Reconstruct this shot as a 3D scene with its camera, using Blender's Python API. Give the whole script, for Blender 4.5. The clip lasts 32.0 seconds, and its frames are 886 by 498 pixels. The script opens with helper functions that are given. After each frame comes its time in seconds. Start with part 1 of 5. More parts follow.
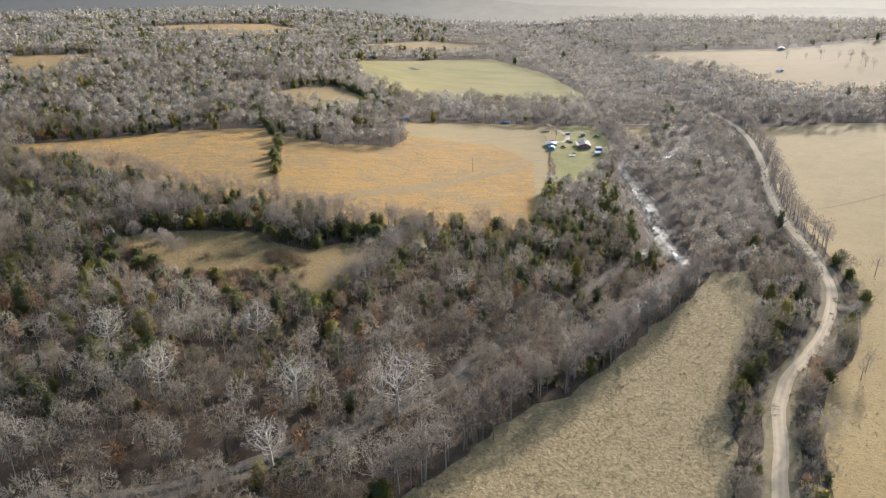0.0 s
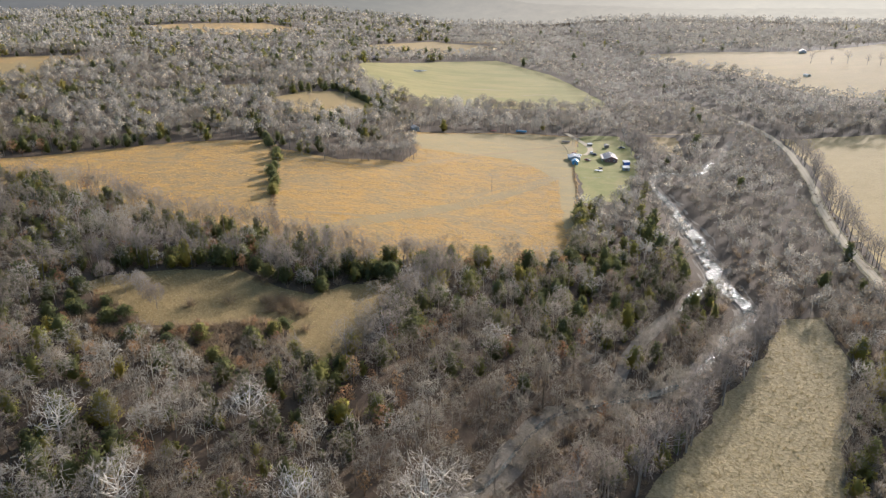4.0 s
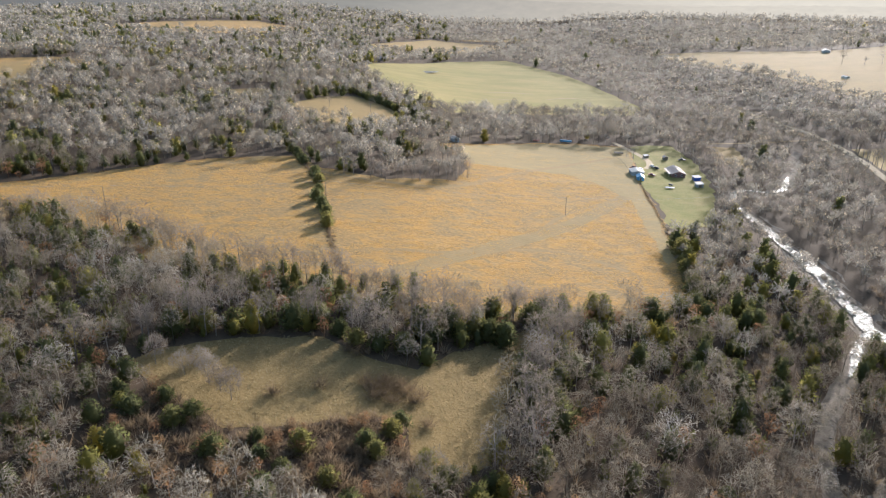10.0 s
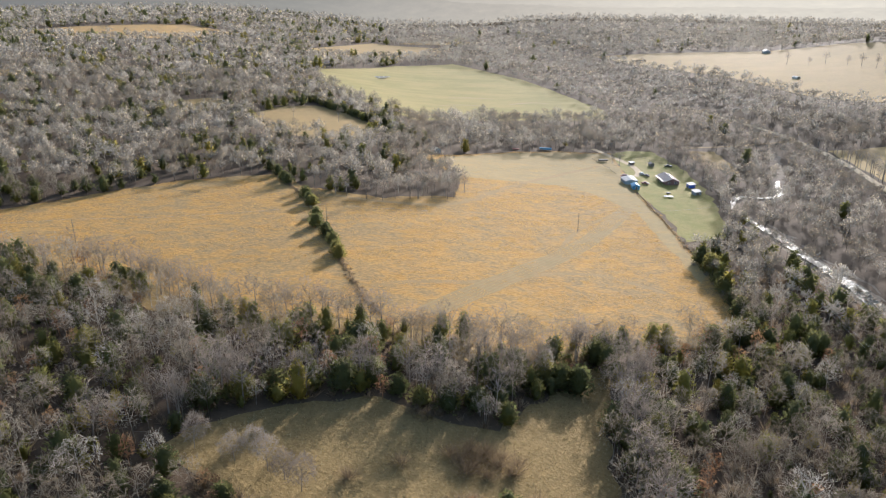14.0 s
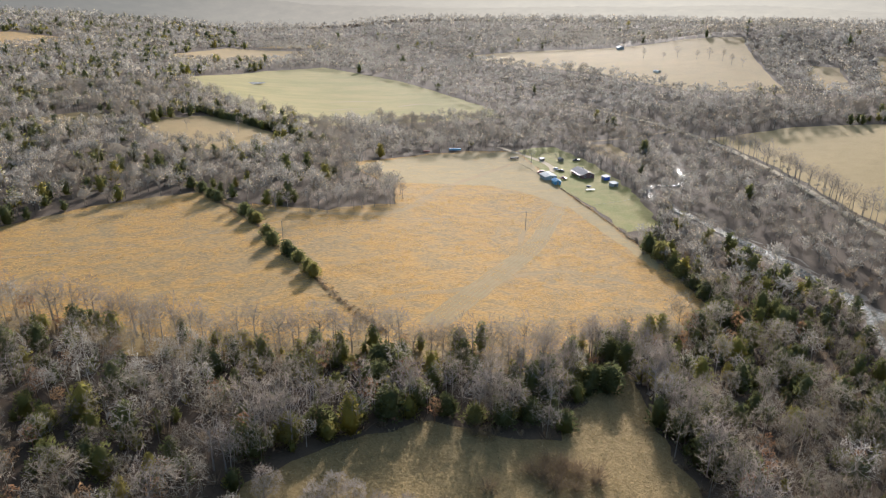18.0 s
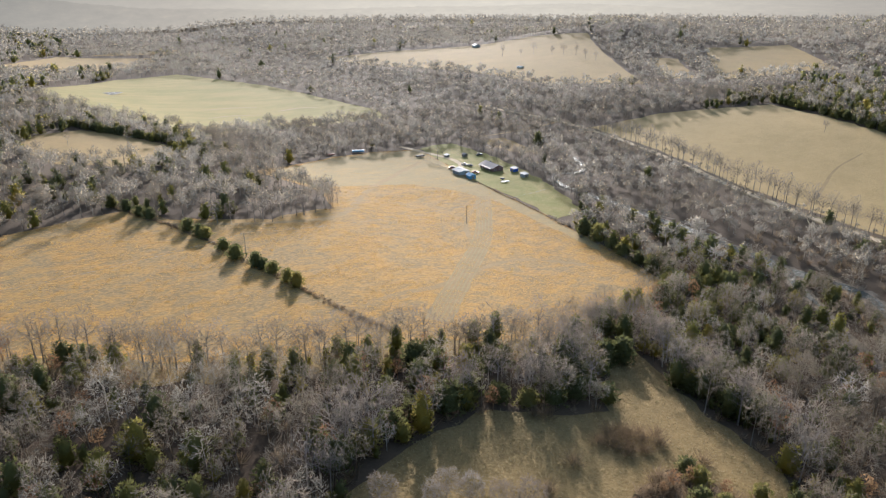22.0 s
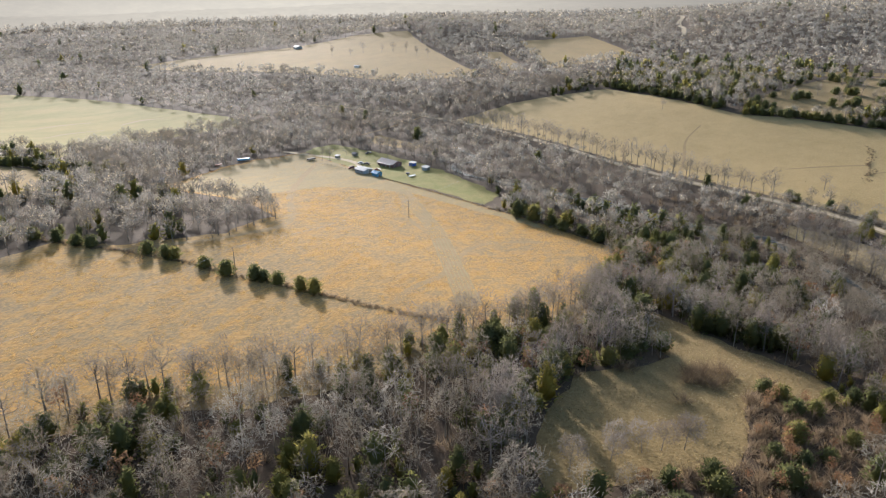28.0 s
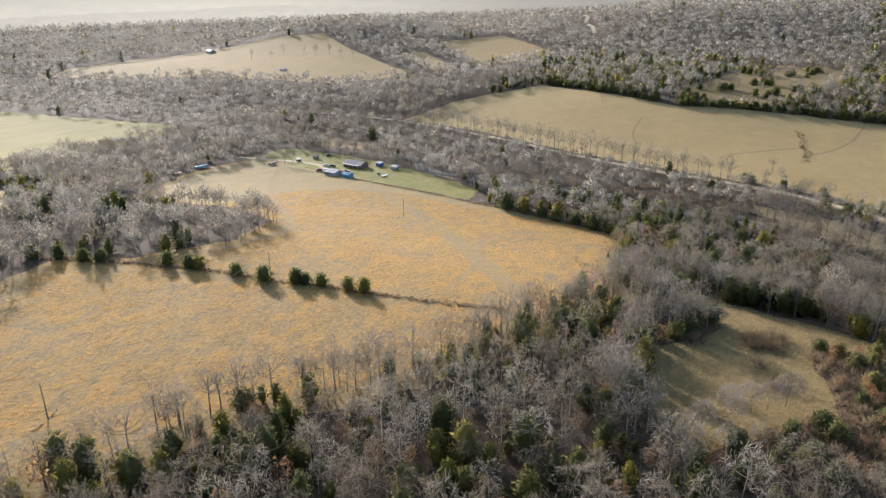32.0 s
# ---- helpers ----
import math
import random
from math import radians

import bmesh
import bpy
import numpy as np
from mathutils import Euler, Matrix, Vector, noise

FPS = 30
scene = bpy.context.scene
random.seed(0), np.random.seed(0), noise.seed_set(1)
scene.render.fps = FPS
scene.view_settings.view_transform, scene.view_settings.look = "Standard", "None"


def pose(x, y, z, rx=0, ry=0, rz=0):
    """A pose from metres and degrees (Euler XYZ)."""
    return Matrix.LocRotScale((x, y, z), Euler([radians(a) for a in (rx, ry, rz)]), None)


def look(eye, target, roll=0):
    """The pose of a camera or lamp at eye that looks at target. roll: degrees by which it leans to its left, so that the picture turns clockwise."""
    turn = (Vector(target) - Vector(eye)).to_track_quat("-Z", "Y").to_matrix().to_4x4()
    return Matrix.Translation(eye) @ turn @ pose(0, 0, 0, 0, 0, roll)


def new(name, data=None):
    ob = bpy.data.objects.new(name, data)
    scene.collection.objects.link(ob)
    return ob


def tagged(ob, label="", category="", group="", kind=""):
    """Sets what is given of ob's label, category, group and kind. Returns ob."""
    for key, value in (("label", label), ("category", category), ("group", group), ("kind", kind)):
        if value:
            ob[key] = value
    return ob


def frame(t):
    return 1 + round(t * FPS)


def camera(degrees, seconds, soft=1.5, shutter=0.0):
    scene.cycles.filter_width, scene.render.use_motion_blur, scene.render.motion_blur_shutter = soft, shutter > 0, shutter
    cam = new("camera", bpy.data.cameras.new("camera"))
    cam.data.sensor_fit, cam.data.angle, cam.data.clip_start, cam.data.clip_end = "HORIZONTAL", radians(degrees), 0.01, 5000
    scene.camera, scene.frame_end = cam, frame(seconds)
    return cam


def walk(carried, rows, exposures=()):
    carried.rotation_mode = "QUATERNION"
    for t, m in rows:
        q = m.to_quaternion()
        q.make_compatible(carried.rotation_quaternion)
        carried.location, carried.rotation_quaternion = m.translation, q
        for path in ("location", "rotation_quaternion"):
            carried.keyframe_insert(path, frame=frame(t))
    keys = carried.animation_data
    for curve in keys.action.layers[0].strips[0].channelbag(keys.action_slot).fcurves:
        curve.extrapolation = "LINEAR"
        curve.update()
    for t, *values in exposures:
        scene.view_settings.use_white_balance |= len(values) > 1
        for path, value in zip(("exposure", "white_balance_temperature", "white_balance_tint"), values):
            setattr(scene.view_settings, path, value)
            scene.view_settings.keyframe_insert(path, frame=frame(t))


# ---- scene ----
cam = camera(64.1, 32.0, soft=1.2)
METRES, EYE, TILT, LEAN, TURN = 415.0, 100.0, -1.75, 6.0, 0.0
ROWS = [
    (0.0, 0.0, 0.0, 0.0, 2.07, -19.85, -5.74),
    (0.5, -0.0001, 0.017, 0.0003, 2.08, -19.86, -5.77),
    (1.0, -0.0006, 0.034, 0.0005, 2.12, -19.87, -5.8),
    (1.5, -0.0024, 0.0504, 0.0006, 2.14, -19.88, -5.82),
    (2.0, -0.0057, 0.0659, 0.0005, 2.12, -19.9, -5.85),
    (2.5, -0.0105, 0.0805, 0.0, 2.09, -19.9, -5.89),
    (3.0, -0.0164, 0.0943, -0.0005, 2.05, -19.91, -5.92),
    (3.5, -0.0232, 0.1076, -0.0013, 2.01, -19.92, -5.94),
    (5.5, -0.0568, 0.157, -0.006, 1.83, -19.97, -6.02),
    (6.0, -0.0664, 0.1687, -0.0072, 1.76, -19.99, -6.05),
    (6.5, -0.0763, 0.1803, -0.0084, 1.63, -20.01, -6.06),
    (7.0, -0.0867, 0.1917, -0.0095, 1.42, -20.01, -6.07),
    (7.5, -0.0973, 0.2029, -0.0107, 1.23, -20.01, -6.08),
    (8.0, -0.108, 0.2141, -0.0117, 1.11, -20.01, -6.09),
    (8.5, -0.1189, 0.2252, -0.0128, 0.96, -20.02, -6.09),
    (9.0, -0.1298, 0.2362, -0.0137, 0.67, -20.01, -6.08),
    (9.5, -0.1408, 0.2472, -0.0146, 0.34, -19.99, -6.08),
    (10.0, -0.1519, 0.2581, -0.0155, -0.02, -19.96, -6.09),
    (10.5, -0.1631, 0.2691, -0.0163, -0.39, -19.93, -6.1),
    (11.0, -0.1742, 0.2802, -0.0174, -0.8, -19.9, -6.07),
    (11.5, -0.1853, 0.2911, -0.0183, -1.28, -19.85, -6.07),
    (12.0, -0.1966, 0.3016, -0.0191, -1.98, -19.77, -6.06),
    (12.5, -0.2083, 0.3112, -0.0202, -2.96, -19.63, -6.05),
    (13.0, -0.2205, 0.32, -0.0213, -4.02, -19.48, -6.05),
    (13.5, -0.2329, 0.3283, -0.0224, -5.1, -19.34, -6.02),
    (14.0, -0.2458, 0.336, -0.0236, -6.32, -19.18, -6.0),
    (14.5, -0.2589, 0.343, -0.0248, -7.63, -19.03, -5.96),
    (16.5, -0.3135, 0.3671, -0.0307, -14.07, -18.29, -5.71),
    (17.0, -0.3276, 0.372, -0.0319, -15.73, -18.14, -5.61),
    (17.5, -0.3417, 0.3769, -0.0332, -17.37, -18.0, -5.5),
    (18.0, -0.3563, 0.3817, -0.0348, -19.07, -17.81, -5.41),
    (18.5, -0.3708, 0.3864, -0.0359, -20.86, -17.62, -5.27),
    (19.0, -0.3851, 0.3913, -0.0375, -22.67, -17.47, -5.11),
    (19.5, -0.3998, 0.3964, -0.039, -24.5, -17.29, -5.02),
    (20.0, -0.4143, 0.4017, -0.0403, -26.21, -17.16, -4.88),
    (20.5, -0.4289, 0.4074, -0.0419, -27.79, -17.0, -4.76),
    (21.0, -0.4434, 0.4134, -0.0434, -29.39, -16.86, -4.62),
    (21.5, -0.4577, 0.4195, -0.0445, -30.99, -16.73, -4.45),
    (22.0, -0.472, 0.4261, -0.0459, -32.6, -16.6, -4.27),
    (22.5, -0.4862, 0.433, -0.0473, -34.19, -16.47, -4.14),
    (23.0, -0.5001, 0.4402, -0.0485, -35.78, -16.36, -3.97),
    (23.5, -0.514, 0.4479, -0.0497, -37.39, -16.24, -3.8),
    (24.0, -0.5275, 0.4556, -0.0509, -38.97, -16.14, -3.61),
    (24.5, -0.5409, 0.4638, -0.0521, -40.57, -16.03, -3.41),
    (25.0, -0.5541, 0.4724, -0.0533, -42.16, -15.93, -3.25),
    (25.5, -0.5671, 0.4813, -0.0545, -43.74, -15.85, -3.06),
    (27.5, -0.617, 0.5216, -0.0586, -49.09, -15.62, -2.35),
    (28.0, -0.6286, 0.5326, -0.0597, -50.21, -15.57, -2.22),
    (28.5, -0.64, 0.544, -0.0608, -51.35, -15.51, -2.11),
    (29.0, -0.6512, 0.5558, -0.062, -52.47, -15.46, -1.99),
    (29.5, -0.6622, 0.568, -0.063, -53.59, -15.4, -1.86),
    (30.0, -0.6728, 0.5803, -0.0641, -54.69, -15.34, -1.73),
    (30.5, -0.6832, 0.593, -0.0652, -55.82, -15.28, -1.6),
    (31.0, -0.6934, 0.6059, -0.0664, -56.97, -15.23, -1.47),
    (31.5, -0.7033, 0.6189, -0.0676, -58.1, -15.18, -1.34),
    (32.0, -0.7131, 0.6319, -0.0686, -59.21, -15.13, -1.21),
]
walk(cam, [(t, pose(0, 0, EYE, TILT, LEAN, TURN) @ pose(METRES * x, METRES * y, METRES * z, 90 + pitch, roll, yaw)) for t, x, y, z, yaw, pitch, roll in ROWS], [(0.0, 1.12, 6280, 10), (12.0, 1.15, 6280, 10), (20.0, 1.01, 6280, 10), (25.0, 1.01, 6280, 10), (32.0, 1.10, 6280, 10)])

# ---- world, sun ----
import mathutils
from mathutils.geometry import delaunay_2d_cdt

SUN_AZ, SUN_EL = 31.0, 16.0
world = bpy.data.worlds.new("winter_sky")
scene.world = world
world.use_nodes = True
wn = world.node_tree
sky = wn.nodes.new("ShaderNodeTexSky")
sky.sky_type, sky.sun_disc = "NISHITA", False
sky.sun_elevation, sky.sun_rotation = radians(SUN_EL), radians(SUN_AZ)
sky.air_density, sky.dust_density, sky.ozone_density = 1.0, 2.0, 2.0
wn.links.new(sky.outputs[0], wn.nodes["Background"].inputs[0])
wn.nodes["Background"].inputs[1].default_value = 0.15
SUNWARD = Vector((math.sin(radians(SUN_AZ)) * math.cos(radians(SUN_EL)), math.cos(radians(SUN_AZ)) * math.cos(radians(SUN_EL)), math.sin(radians(SUN_EL))))
sun = new("sun", bpy.data.lights.new("sun", "SUN"))
sun.data.energy, sun.data.angle, sun.data.color = 4.4, radians(0.7), (1.0, 0.935, 0.90)
sun.matrix_world = look((0, 0, 300), Vector((0, 0, 300)) - SUNWARD)


# ---- materials ----
def node_mat(name):
    m = bpy.data.materials.new(name)
    m.use_nodes = True
    return m, m.node_tree.nodes, m.node_tree.links, m.node_tree.nodes["Principled BSDF"]


def ramp(nodes, links, source, stops):
    r = nodes.new("ShaderNodeValToRGB")
    r.color_ramp.elements.remove(r.color_ramp.elements[1])
    r.color_ramp.elements[0].position, r.color_ramp.elements[0].color = stops[0][0], (*stops[0][1], 1)
    for p, c in stops[1:]:
        r.color_ramp.elements.new(p).color = (*c, 1)
    links.new(source, r.inputs[0])
    return r.outputs[0]


def noise_tex(nodes, links, vec, scale, detail=4, rough=0.6, stretch=None, turn=0):
    n = nodes.new("ShaderNodeTexNoise")
    n.inputs["Scale"].default_value, n.inputs["Detail"].default_value, n.inputs["Roughness"].default_value = scale, detail, rough
    if stretch:
        mp = nodes.new("ShaderNodeMapping")
        mp.inputs["Scale"].default_value, mp.inputs["Rotation"].default_value = stretch, (0, 0, radians(turn))
        links.new(vec, mp.inputs[0])
        vec = mp.outputs[0]
    links.new(vec, n.inputs["Vector"])
    return n.outputs["Fac"]


def mix(nodes, links, fac, a, b, mode="MIX"):
    n = nodes.new("ShaderNodeMix")
    n.data_type, n.blend_type = "RGBA", mode
    for sock, val in ((n.inputs[0], fac), (n.inputs[6], a), (n.inputs[7], b)):
        if isinstance(val, bpy.types.NodeSocket):
            links.new(val, sock)
        else:
            sock.default_value = (*val, 1) if isinstance(val, tuple) else val
    return n.outputs[2]


def ground_mat(name, large, mid, fine, scales=(0.012, 0.11, 0.9), stretch=(1, 1, 1), turn=0, bump=0.25, weights=(0.55, 0.35), rough=0.95):
    """Three scales of variation: wide patches, clumps, fine grain. Each a list of ramp stops."""
    m, nodes, links, p = node_mat(name)
    vec = nodes.new("ShaderNodeTexCoord").outputs["Object"]
    a = noise_tex(nodes, links, vec, scales[0], 5, 0.65)
    b = noise_tex(nodes, links, vec, scales[1], 5, 0.65, stretch, turn)
    c = noise_tex(nodes, links, vec, scales[2], 3, 0.7, stretch, turn)
    col = mix(nodes, links, weights[0], ramp(nodes, links, a, large), ramp(nodes, links, b, mid))
    col = mix(nodes, links, weights[1], col, ramp(nodes, links, c, fine))
    links.new(col, p.inputs["Base Color"])
    p.inputs["Roughness"].default_value, p.inputs["Specular IOR Level"].default_value = rough, 0.15
    if bump:
        bn = nodes.new("ShaderNodeBump")
        bn.inputs["Strength"].default_value, bn.inputs["Distance"].default_value = bump, 0.5
        links.new(c, bn.inputs["Height"])
        links.new(bn.outputs[0], p.inputs["Normal"])
    return m


def tone_mat(name, stops, rough=0.9, grain=0.8, through_light=0.0, attr=True, gaps=0.0):
    """Bark, twigs and leaves: the tone comes from each plant (woods add painted haze), with a fine mottle over it."""
    m, nodes, links, p = node_mat(name)
    if attr:
        at = nodes.new("ShaderNodeAttribute")
        at.attribute_name = "tone"
        src_val = at.outputs["Fac"]
    else:
        src_val = nodes.new("ShaderNodeObjectInfo").outputs["Random"]
    vec = nodes.new("ShaderNodeTexCoord").outputs["Object"]
    n = noise_tex(nodes, links, vec, grain, 3, 0.6)
    col = mix(nodes, links, 0.35, ramp(nodes, links, src_val, stops), ramp(nodes, links, n, stops))
    links.new(col, p.inputs["Base Color"])
    p.inputs["Roughness"].default_value, p.inputs["Specular IOR Level"].default_value = rough, 0.2
    if through_light:
        t = nodes.new("ShaderNodeBsdfTranslucent")
        links.new(col, t.inputs[0])
        s = nodes.new("ShaderNodeMixShader")
        s.inputs[0].default_value = through_light
        links.new(p.outputs[0], s.inputs[1])
        links.new(t.outputs[0], s.inputs[2])
        out = s.outputs[0]
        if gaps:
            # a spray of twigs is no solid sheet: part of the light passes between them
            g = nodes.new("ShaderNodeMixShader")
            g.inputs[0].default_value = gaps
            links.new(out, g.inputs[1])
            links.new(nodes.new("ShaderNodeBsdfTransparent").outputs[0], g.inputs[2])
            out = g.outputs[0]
        links.new(out, nodes["Material Output"].inputs[0])
    return m


def plain_mat(name, color, rough=0.7, metal=0.0, vary=0.25, scale=1.5):
    m, nodes, links, p = node_mat(name)
    vec = nodes.new("ShaderNodeTexCoord").outputs["Object"]
    n = noise_tex(nodes, links, vec, scale, 5, 0.65)
    dark = tuple(v * (1 - vary) for v in color)
    light = tuple(min(1, v * (1 + vary * 0.6)) for v in color)
    links.new(ramp(nodes, links, n, [(0.3, dark), (0.7, light)]), p.inputs["Base Color"])
    p.inputs["Roughness"].default_value, p.inputs["Metallic"].default_value = rough, metal
    return m


M_FLOOR = ground_mat("leaf_litter", [(0.3, (0.053, 0.037, 0.024)), (0.7, (0.103, 0.071, 0.043))], [(0.3, (0.053, 0.037, 0.024)), (0.6, (0.094, 0.064, 0.039)), (0.8, (0.137, 0.097, 0.058))], [(0.3, (0.047, 0.031, 0.020)), (0.75, (0.131, 0.092, 0.058))], scales=(0.019, 0.174, 1.229))
M_GOLD = ground_mat("broomsedge_field", [(0.40, (0.200, 0.147, 0.074)), (0.5, (0.267, 0.179, 0.074)), (0.6, (0.352, 0.204, 0.055))], [(0.42, (0.184, 0.139, 0.074)), (0.5, (0.267, 0.177, 0.071)), (0.58, (0.418, 0.220, 0.043))], [(0.38, (0.117, 0.082, 0.039)), (0.5, (0.245, 0.162, 0.064)), (0.62, (0.428, 0.243, 0.074))], scales=(0.022, 0.15, 0.9), stretch=(0.7, 1.3, 1), turn=-32, bump=0.8, weights=(0.6, 0.45))
M_MEADOW = ground_mat("tussock_meadow", [(0.35, (0.216, 0.165, 0.081)), (0.65, (0.295, 0.225, 0.114))], [(0.35, (0.181, 0.137, 0.067)), (0.65, (0.310, 0.239, 0.124))], [(0.35, (0.115, 0.085, 0.040)), (0.65, (0.345, 0.267, 0.147))], scales=(0.02, 0.2, 0.95), bump=0.9, weights=(0.5, 0.55))
M_GLADE = ground_mat("glade_grass", [(0.35, (0.168, 0.117, 0.045)), (0.65, (0.243, 0.167, 0.069))], [(0.35, (0.144, 0.103, 0.039)), (0.65, (0.255, 0.174, 0.075))], [(0.3, (0.112, 0.078, 0.029)), (0.7, (0.267, 0.183, 0.079))], scales=(0.03, 0.25, 1.1), bump=0.9, weights=(0.5, 0.5))
M_PASTURE = ground_mat("east_pasture_grass", [(0.38, (0.266, 0.189, 0.073)), (0.62, (0.362, 0.252, 0.104))], [(0.38, (0.260, 0.185, 0.073)), (0.62, (0.362, 0.252, 0.110))], [(0.3, (0.199, 0.146, 0.061)), (0.7, (0.376, 0.264, 0.124))], scales=(0.014, 0.09, 1.0), bump=0.6, weights=(0.5, 0.45))
M_GREEN = ground_mat("grazed_grass", [(0.40, (0.154, 0.140, 0.035)), (0.6, (0.256, 0.202, 0.068))], [(0.40, (0.158, 0.140, 0.038)), (0.60, (0.270, 0.213, 0.074))], [(0.3, (0.158, 0.133, 0.039)), (0.7, (0.251, 0.202, 0.071))], scales=(0.008, 0.035, 0.3), stretch=(0.5, 1.3, 1), bump=0.25)
M_YARD = ground_mat("yard_grass", [(0.40, (0.140, 0.148, 0.030)), (0.5, (0.195, 0.180, 0.045)), (0.6, (0.265, 0.205, 0.082))], [(0.42, (0.140, 0.146, 0.030)), (0.58, (0.262, 0.207, 0.075))], [(0.3, (0.105, 0.106, 0.022)), (0.7, (0.262, 0.215, 0.068))], scales=(0.035, 0.15, 0.9), bump=0.6, weights=(0.5, 0.4))
M_HAY = ground_mat("dry_hill_grass", [(0.35, (0.200, 0.136, 0.051)), (0.65, (0.269, 0.176, 0.063))], [(0.35, (0.190, 0.132, 0.051)), (0.65, (0.269, 0.178, 0.067))], [(0.3, (0.157, 0.108, 0.040)), (0.7, (0.274, 0.188, 0.075))], scales=(0.008, 0.04, 0.4), bump=0.3)
M_ROAD = ground_mat("gravel_road", [(0.35, (0.368, 0.285, 0.179)), (0.65, (0.460, 0.359, 0.230))], [(0.35, (0.340, 0.267, 0.166)), (0.65, (0.478, 0.377, 0.248))], [(0.3, (0.285, 0.225, 0.143)), (0.7, (0.497, 0.396, 0.267))], scales=(0.05, 0.4, 2.5), bump=0.3)
M_TRACK = ground_mat("packed_wheel_track", [(0.35, (0.431, 0.339, 0.224)), (0.65, (0.497, 0.397, 0.265))], [(0.35, (0.397, 0.315, 0.207)), (0.65, (0.513, 0.414, 0.282))], [(0.3, (0.364, 0.290, 0.190)), (0.7, (0.513, 0.414, 0.290))], scales=(0.05, 0.4, 2.5), bump=0.2)
M_VERGE = ground_mat("weedy_verge", [(0.35, (0.170, 0.132, 0.072)), (0.65, (0.264, 0.208, 0.106))], [(0.35, (0.145, 0.111, 0.064)), (0.65, (0.289, 0.230, 0.119))], [(0.3, (0.102, 0.076, 0.043)), (0.7, (0.323, 0.255, 0.140))], scales=(0.04, 0.3, 1.4), bump=0.7)
M_BAR = ground_mat("creek_gravel", [(0.35, (0.120, 0.094, 0.068)), (0.65, (0.208, 0.172, 0.128))], [(0.35, (0.096, 0.078, 0.053)), (0.65, (0.224, 0.187, 0.143))], [(0.3, (0.080, 0.062, 0.045)), (0.7, (0.256, 0.218, 0.173))], scales=(0.04, 0.3, 1.6), bump=0.6)
M_MOWN = ground_mat("mown_stripe", [(0.35, (0.224, 0.174, 0.082)), (0.65, (0.267, 0.203, 0.095))], [(0.35, (0.212, 0.162, 0.077)), (0.65, (0.280, 0.214, 0.104))], [(0.3, (0.186, 0.145, 0.069)), (0.7, (0.286, 0.220, 0.108))], bump=0.3)
M_MARGIN = ground_mat("mown_margin_grass", [(0.38, (0.229, 0.174, 0.082)), (0.62, (0.273, 0.201, 0.090))], [(0.38, (0.217, 0.168, 0.080)), (0.55, (0.273, 0.198, 0.084)), (0.64, (0.350, 0.220, 0.071))], [(0.3, (0.160, 0.122, 0.057)), (0.7, (0.318, 0.237, 0.109))], scales=(0.02, 0.12, 0.8), stretch=(0.5, 1.4, 1), turn=-32, bump=0.5)
M_PATH = ground_mat("trodden_grass", [(0.35, (0.213, 0.155, 0.069)), (0.65, (0.268, 0.186, 0.090))], [(0.35, (0.205, 0.143, 0.065)), (0.65, (0.285, 0.193, 0.090))], [(0.3, (0.157, 0.110, 0.049)), (0.7, (0.300, 0.206, 0.100))], bump=0.3)

M_WATER, _n, _l, _p = node_mat("creek_water")
_p.inputs["Base Color"].default_value = (0.045, 0.05, 0.04, 1)
_p.inputs["IOR"].default_value = 1.33
_v = _n.new("ShaderNodeTexCoord").outputs["Object"]
_l.new(ramp(_n, _l, noise_tex(_n, _l, _v, 0.45, 4, 0.6), [(0.40, (0.28, 0.28, 0.28)), (0.52, (0.85, 0.85, 0.85)), (0.64, (0.45, 0.45, 0.45))]), _p.inputs["Roughness"])
_b = _n.new("ShaderNodeBump")
_b.inputs["Strength"].default_value, _b.inputs["Distance"].default_value = 1.0, 0.8
_l.new(noise_tex(_n, _l, _v, 0.75, 4, 0.6), _b.inputs["Height"])
_l.new(_b.outputs[0], _p.inputs["Normal"])

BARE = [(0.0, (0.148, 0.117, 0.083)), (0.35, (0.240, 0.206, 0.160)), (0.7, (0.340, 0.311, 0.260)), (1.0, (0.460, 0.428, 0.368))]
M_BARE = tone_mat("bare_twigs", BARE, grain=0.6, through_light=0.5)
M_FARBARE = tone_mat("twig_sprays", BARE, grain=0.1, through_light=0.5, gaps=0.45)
M_BARK = tone_mat("grey_bark", [(0.0, (0.12, 0.09, 0.07)), (1.0, (0.30, 0.26, 0.22))], attr=False, grain=1.2)
M_PALETWIG = tone_mat("pale_twigs", [(0.0, (0.34, 0.30, 0.25)), (1.0, (0.46, 0.42, 0.36))], attr=False, grain=0.8, through_light=0.5)
M_TWIG = tone_mat("twig_crown", [(0.0, (0.16, 0.125, 0.10)), (1.0, (0.30, 0.26, 0.22))], attr=False, grain=0.8, through_light=0.5)
M_PALEBARK = tone_mat("sycamore_bark", [(0.0, (0.42, 0.37, 0.30)), (1.0, (0.60, 0.55, 0.47))], attr=False, grain=0.9)
M_CEDAR = tone_mat("cedar_foliage", [(0.0, (0.085, 0.095, 0.045)), (0.45, (0.135, 0.140, 0.055)), (0.8, (0.24, 0.215, 0.055)), (1.0, (0.34, 0.27, 0.06))], grain=0.5, through_light=0.66)
M_CEDAR_ONE = tone_mat("cedar_sprays", [(0.0, (0.080, 0.090, 0.042)), (0.6, (0.135, 0.135, 0.052)), (1.0, (0.225, 0.190, 0.058))], attr=False, grain=0.7, through_light=0.66)
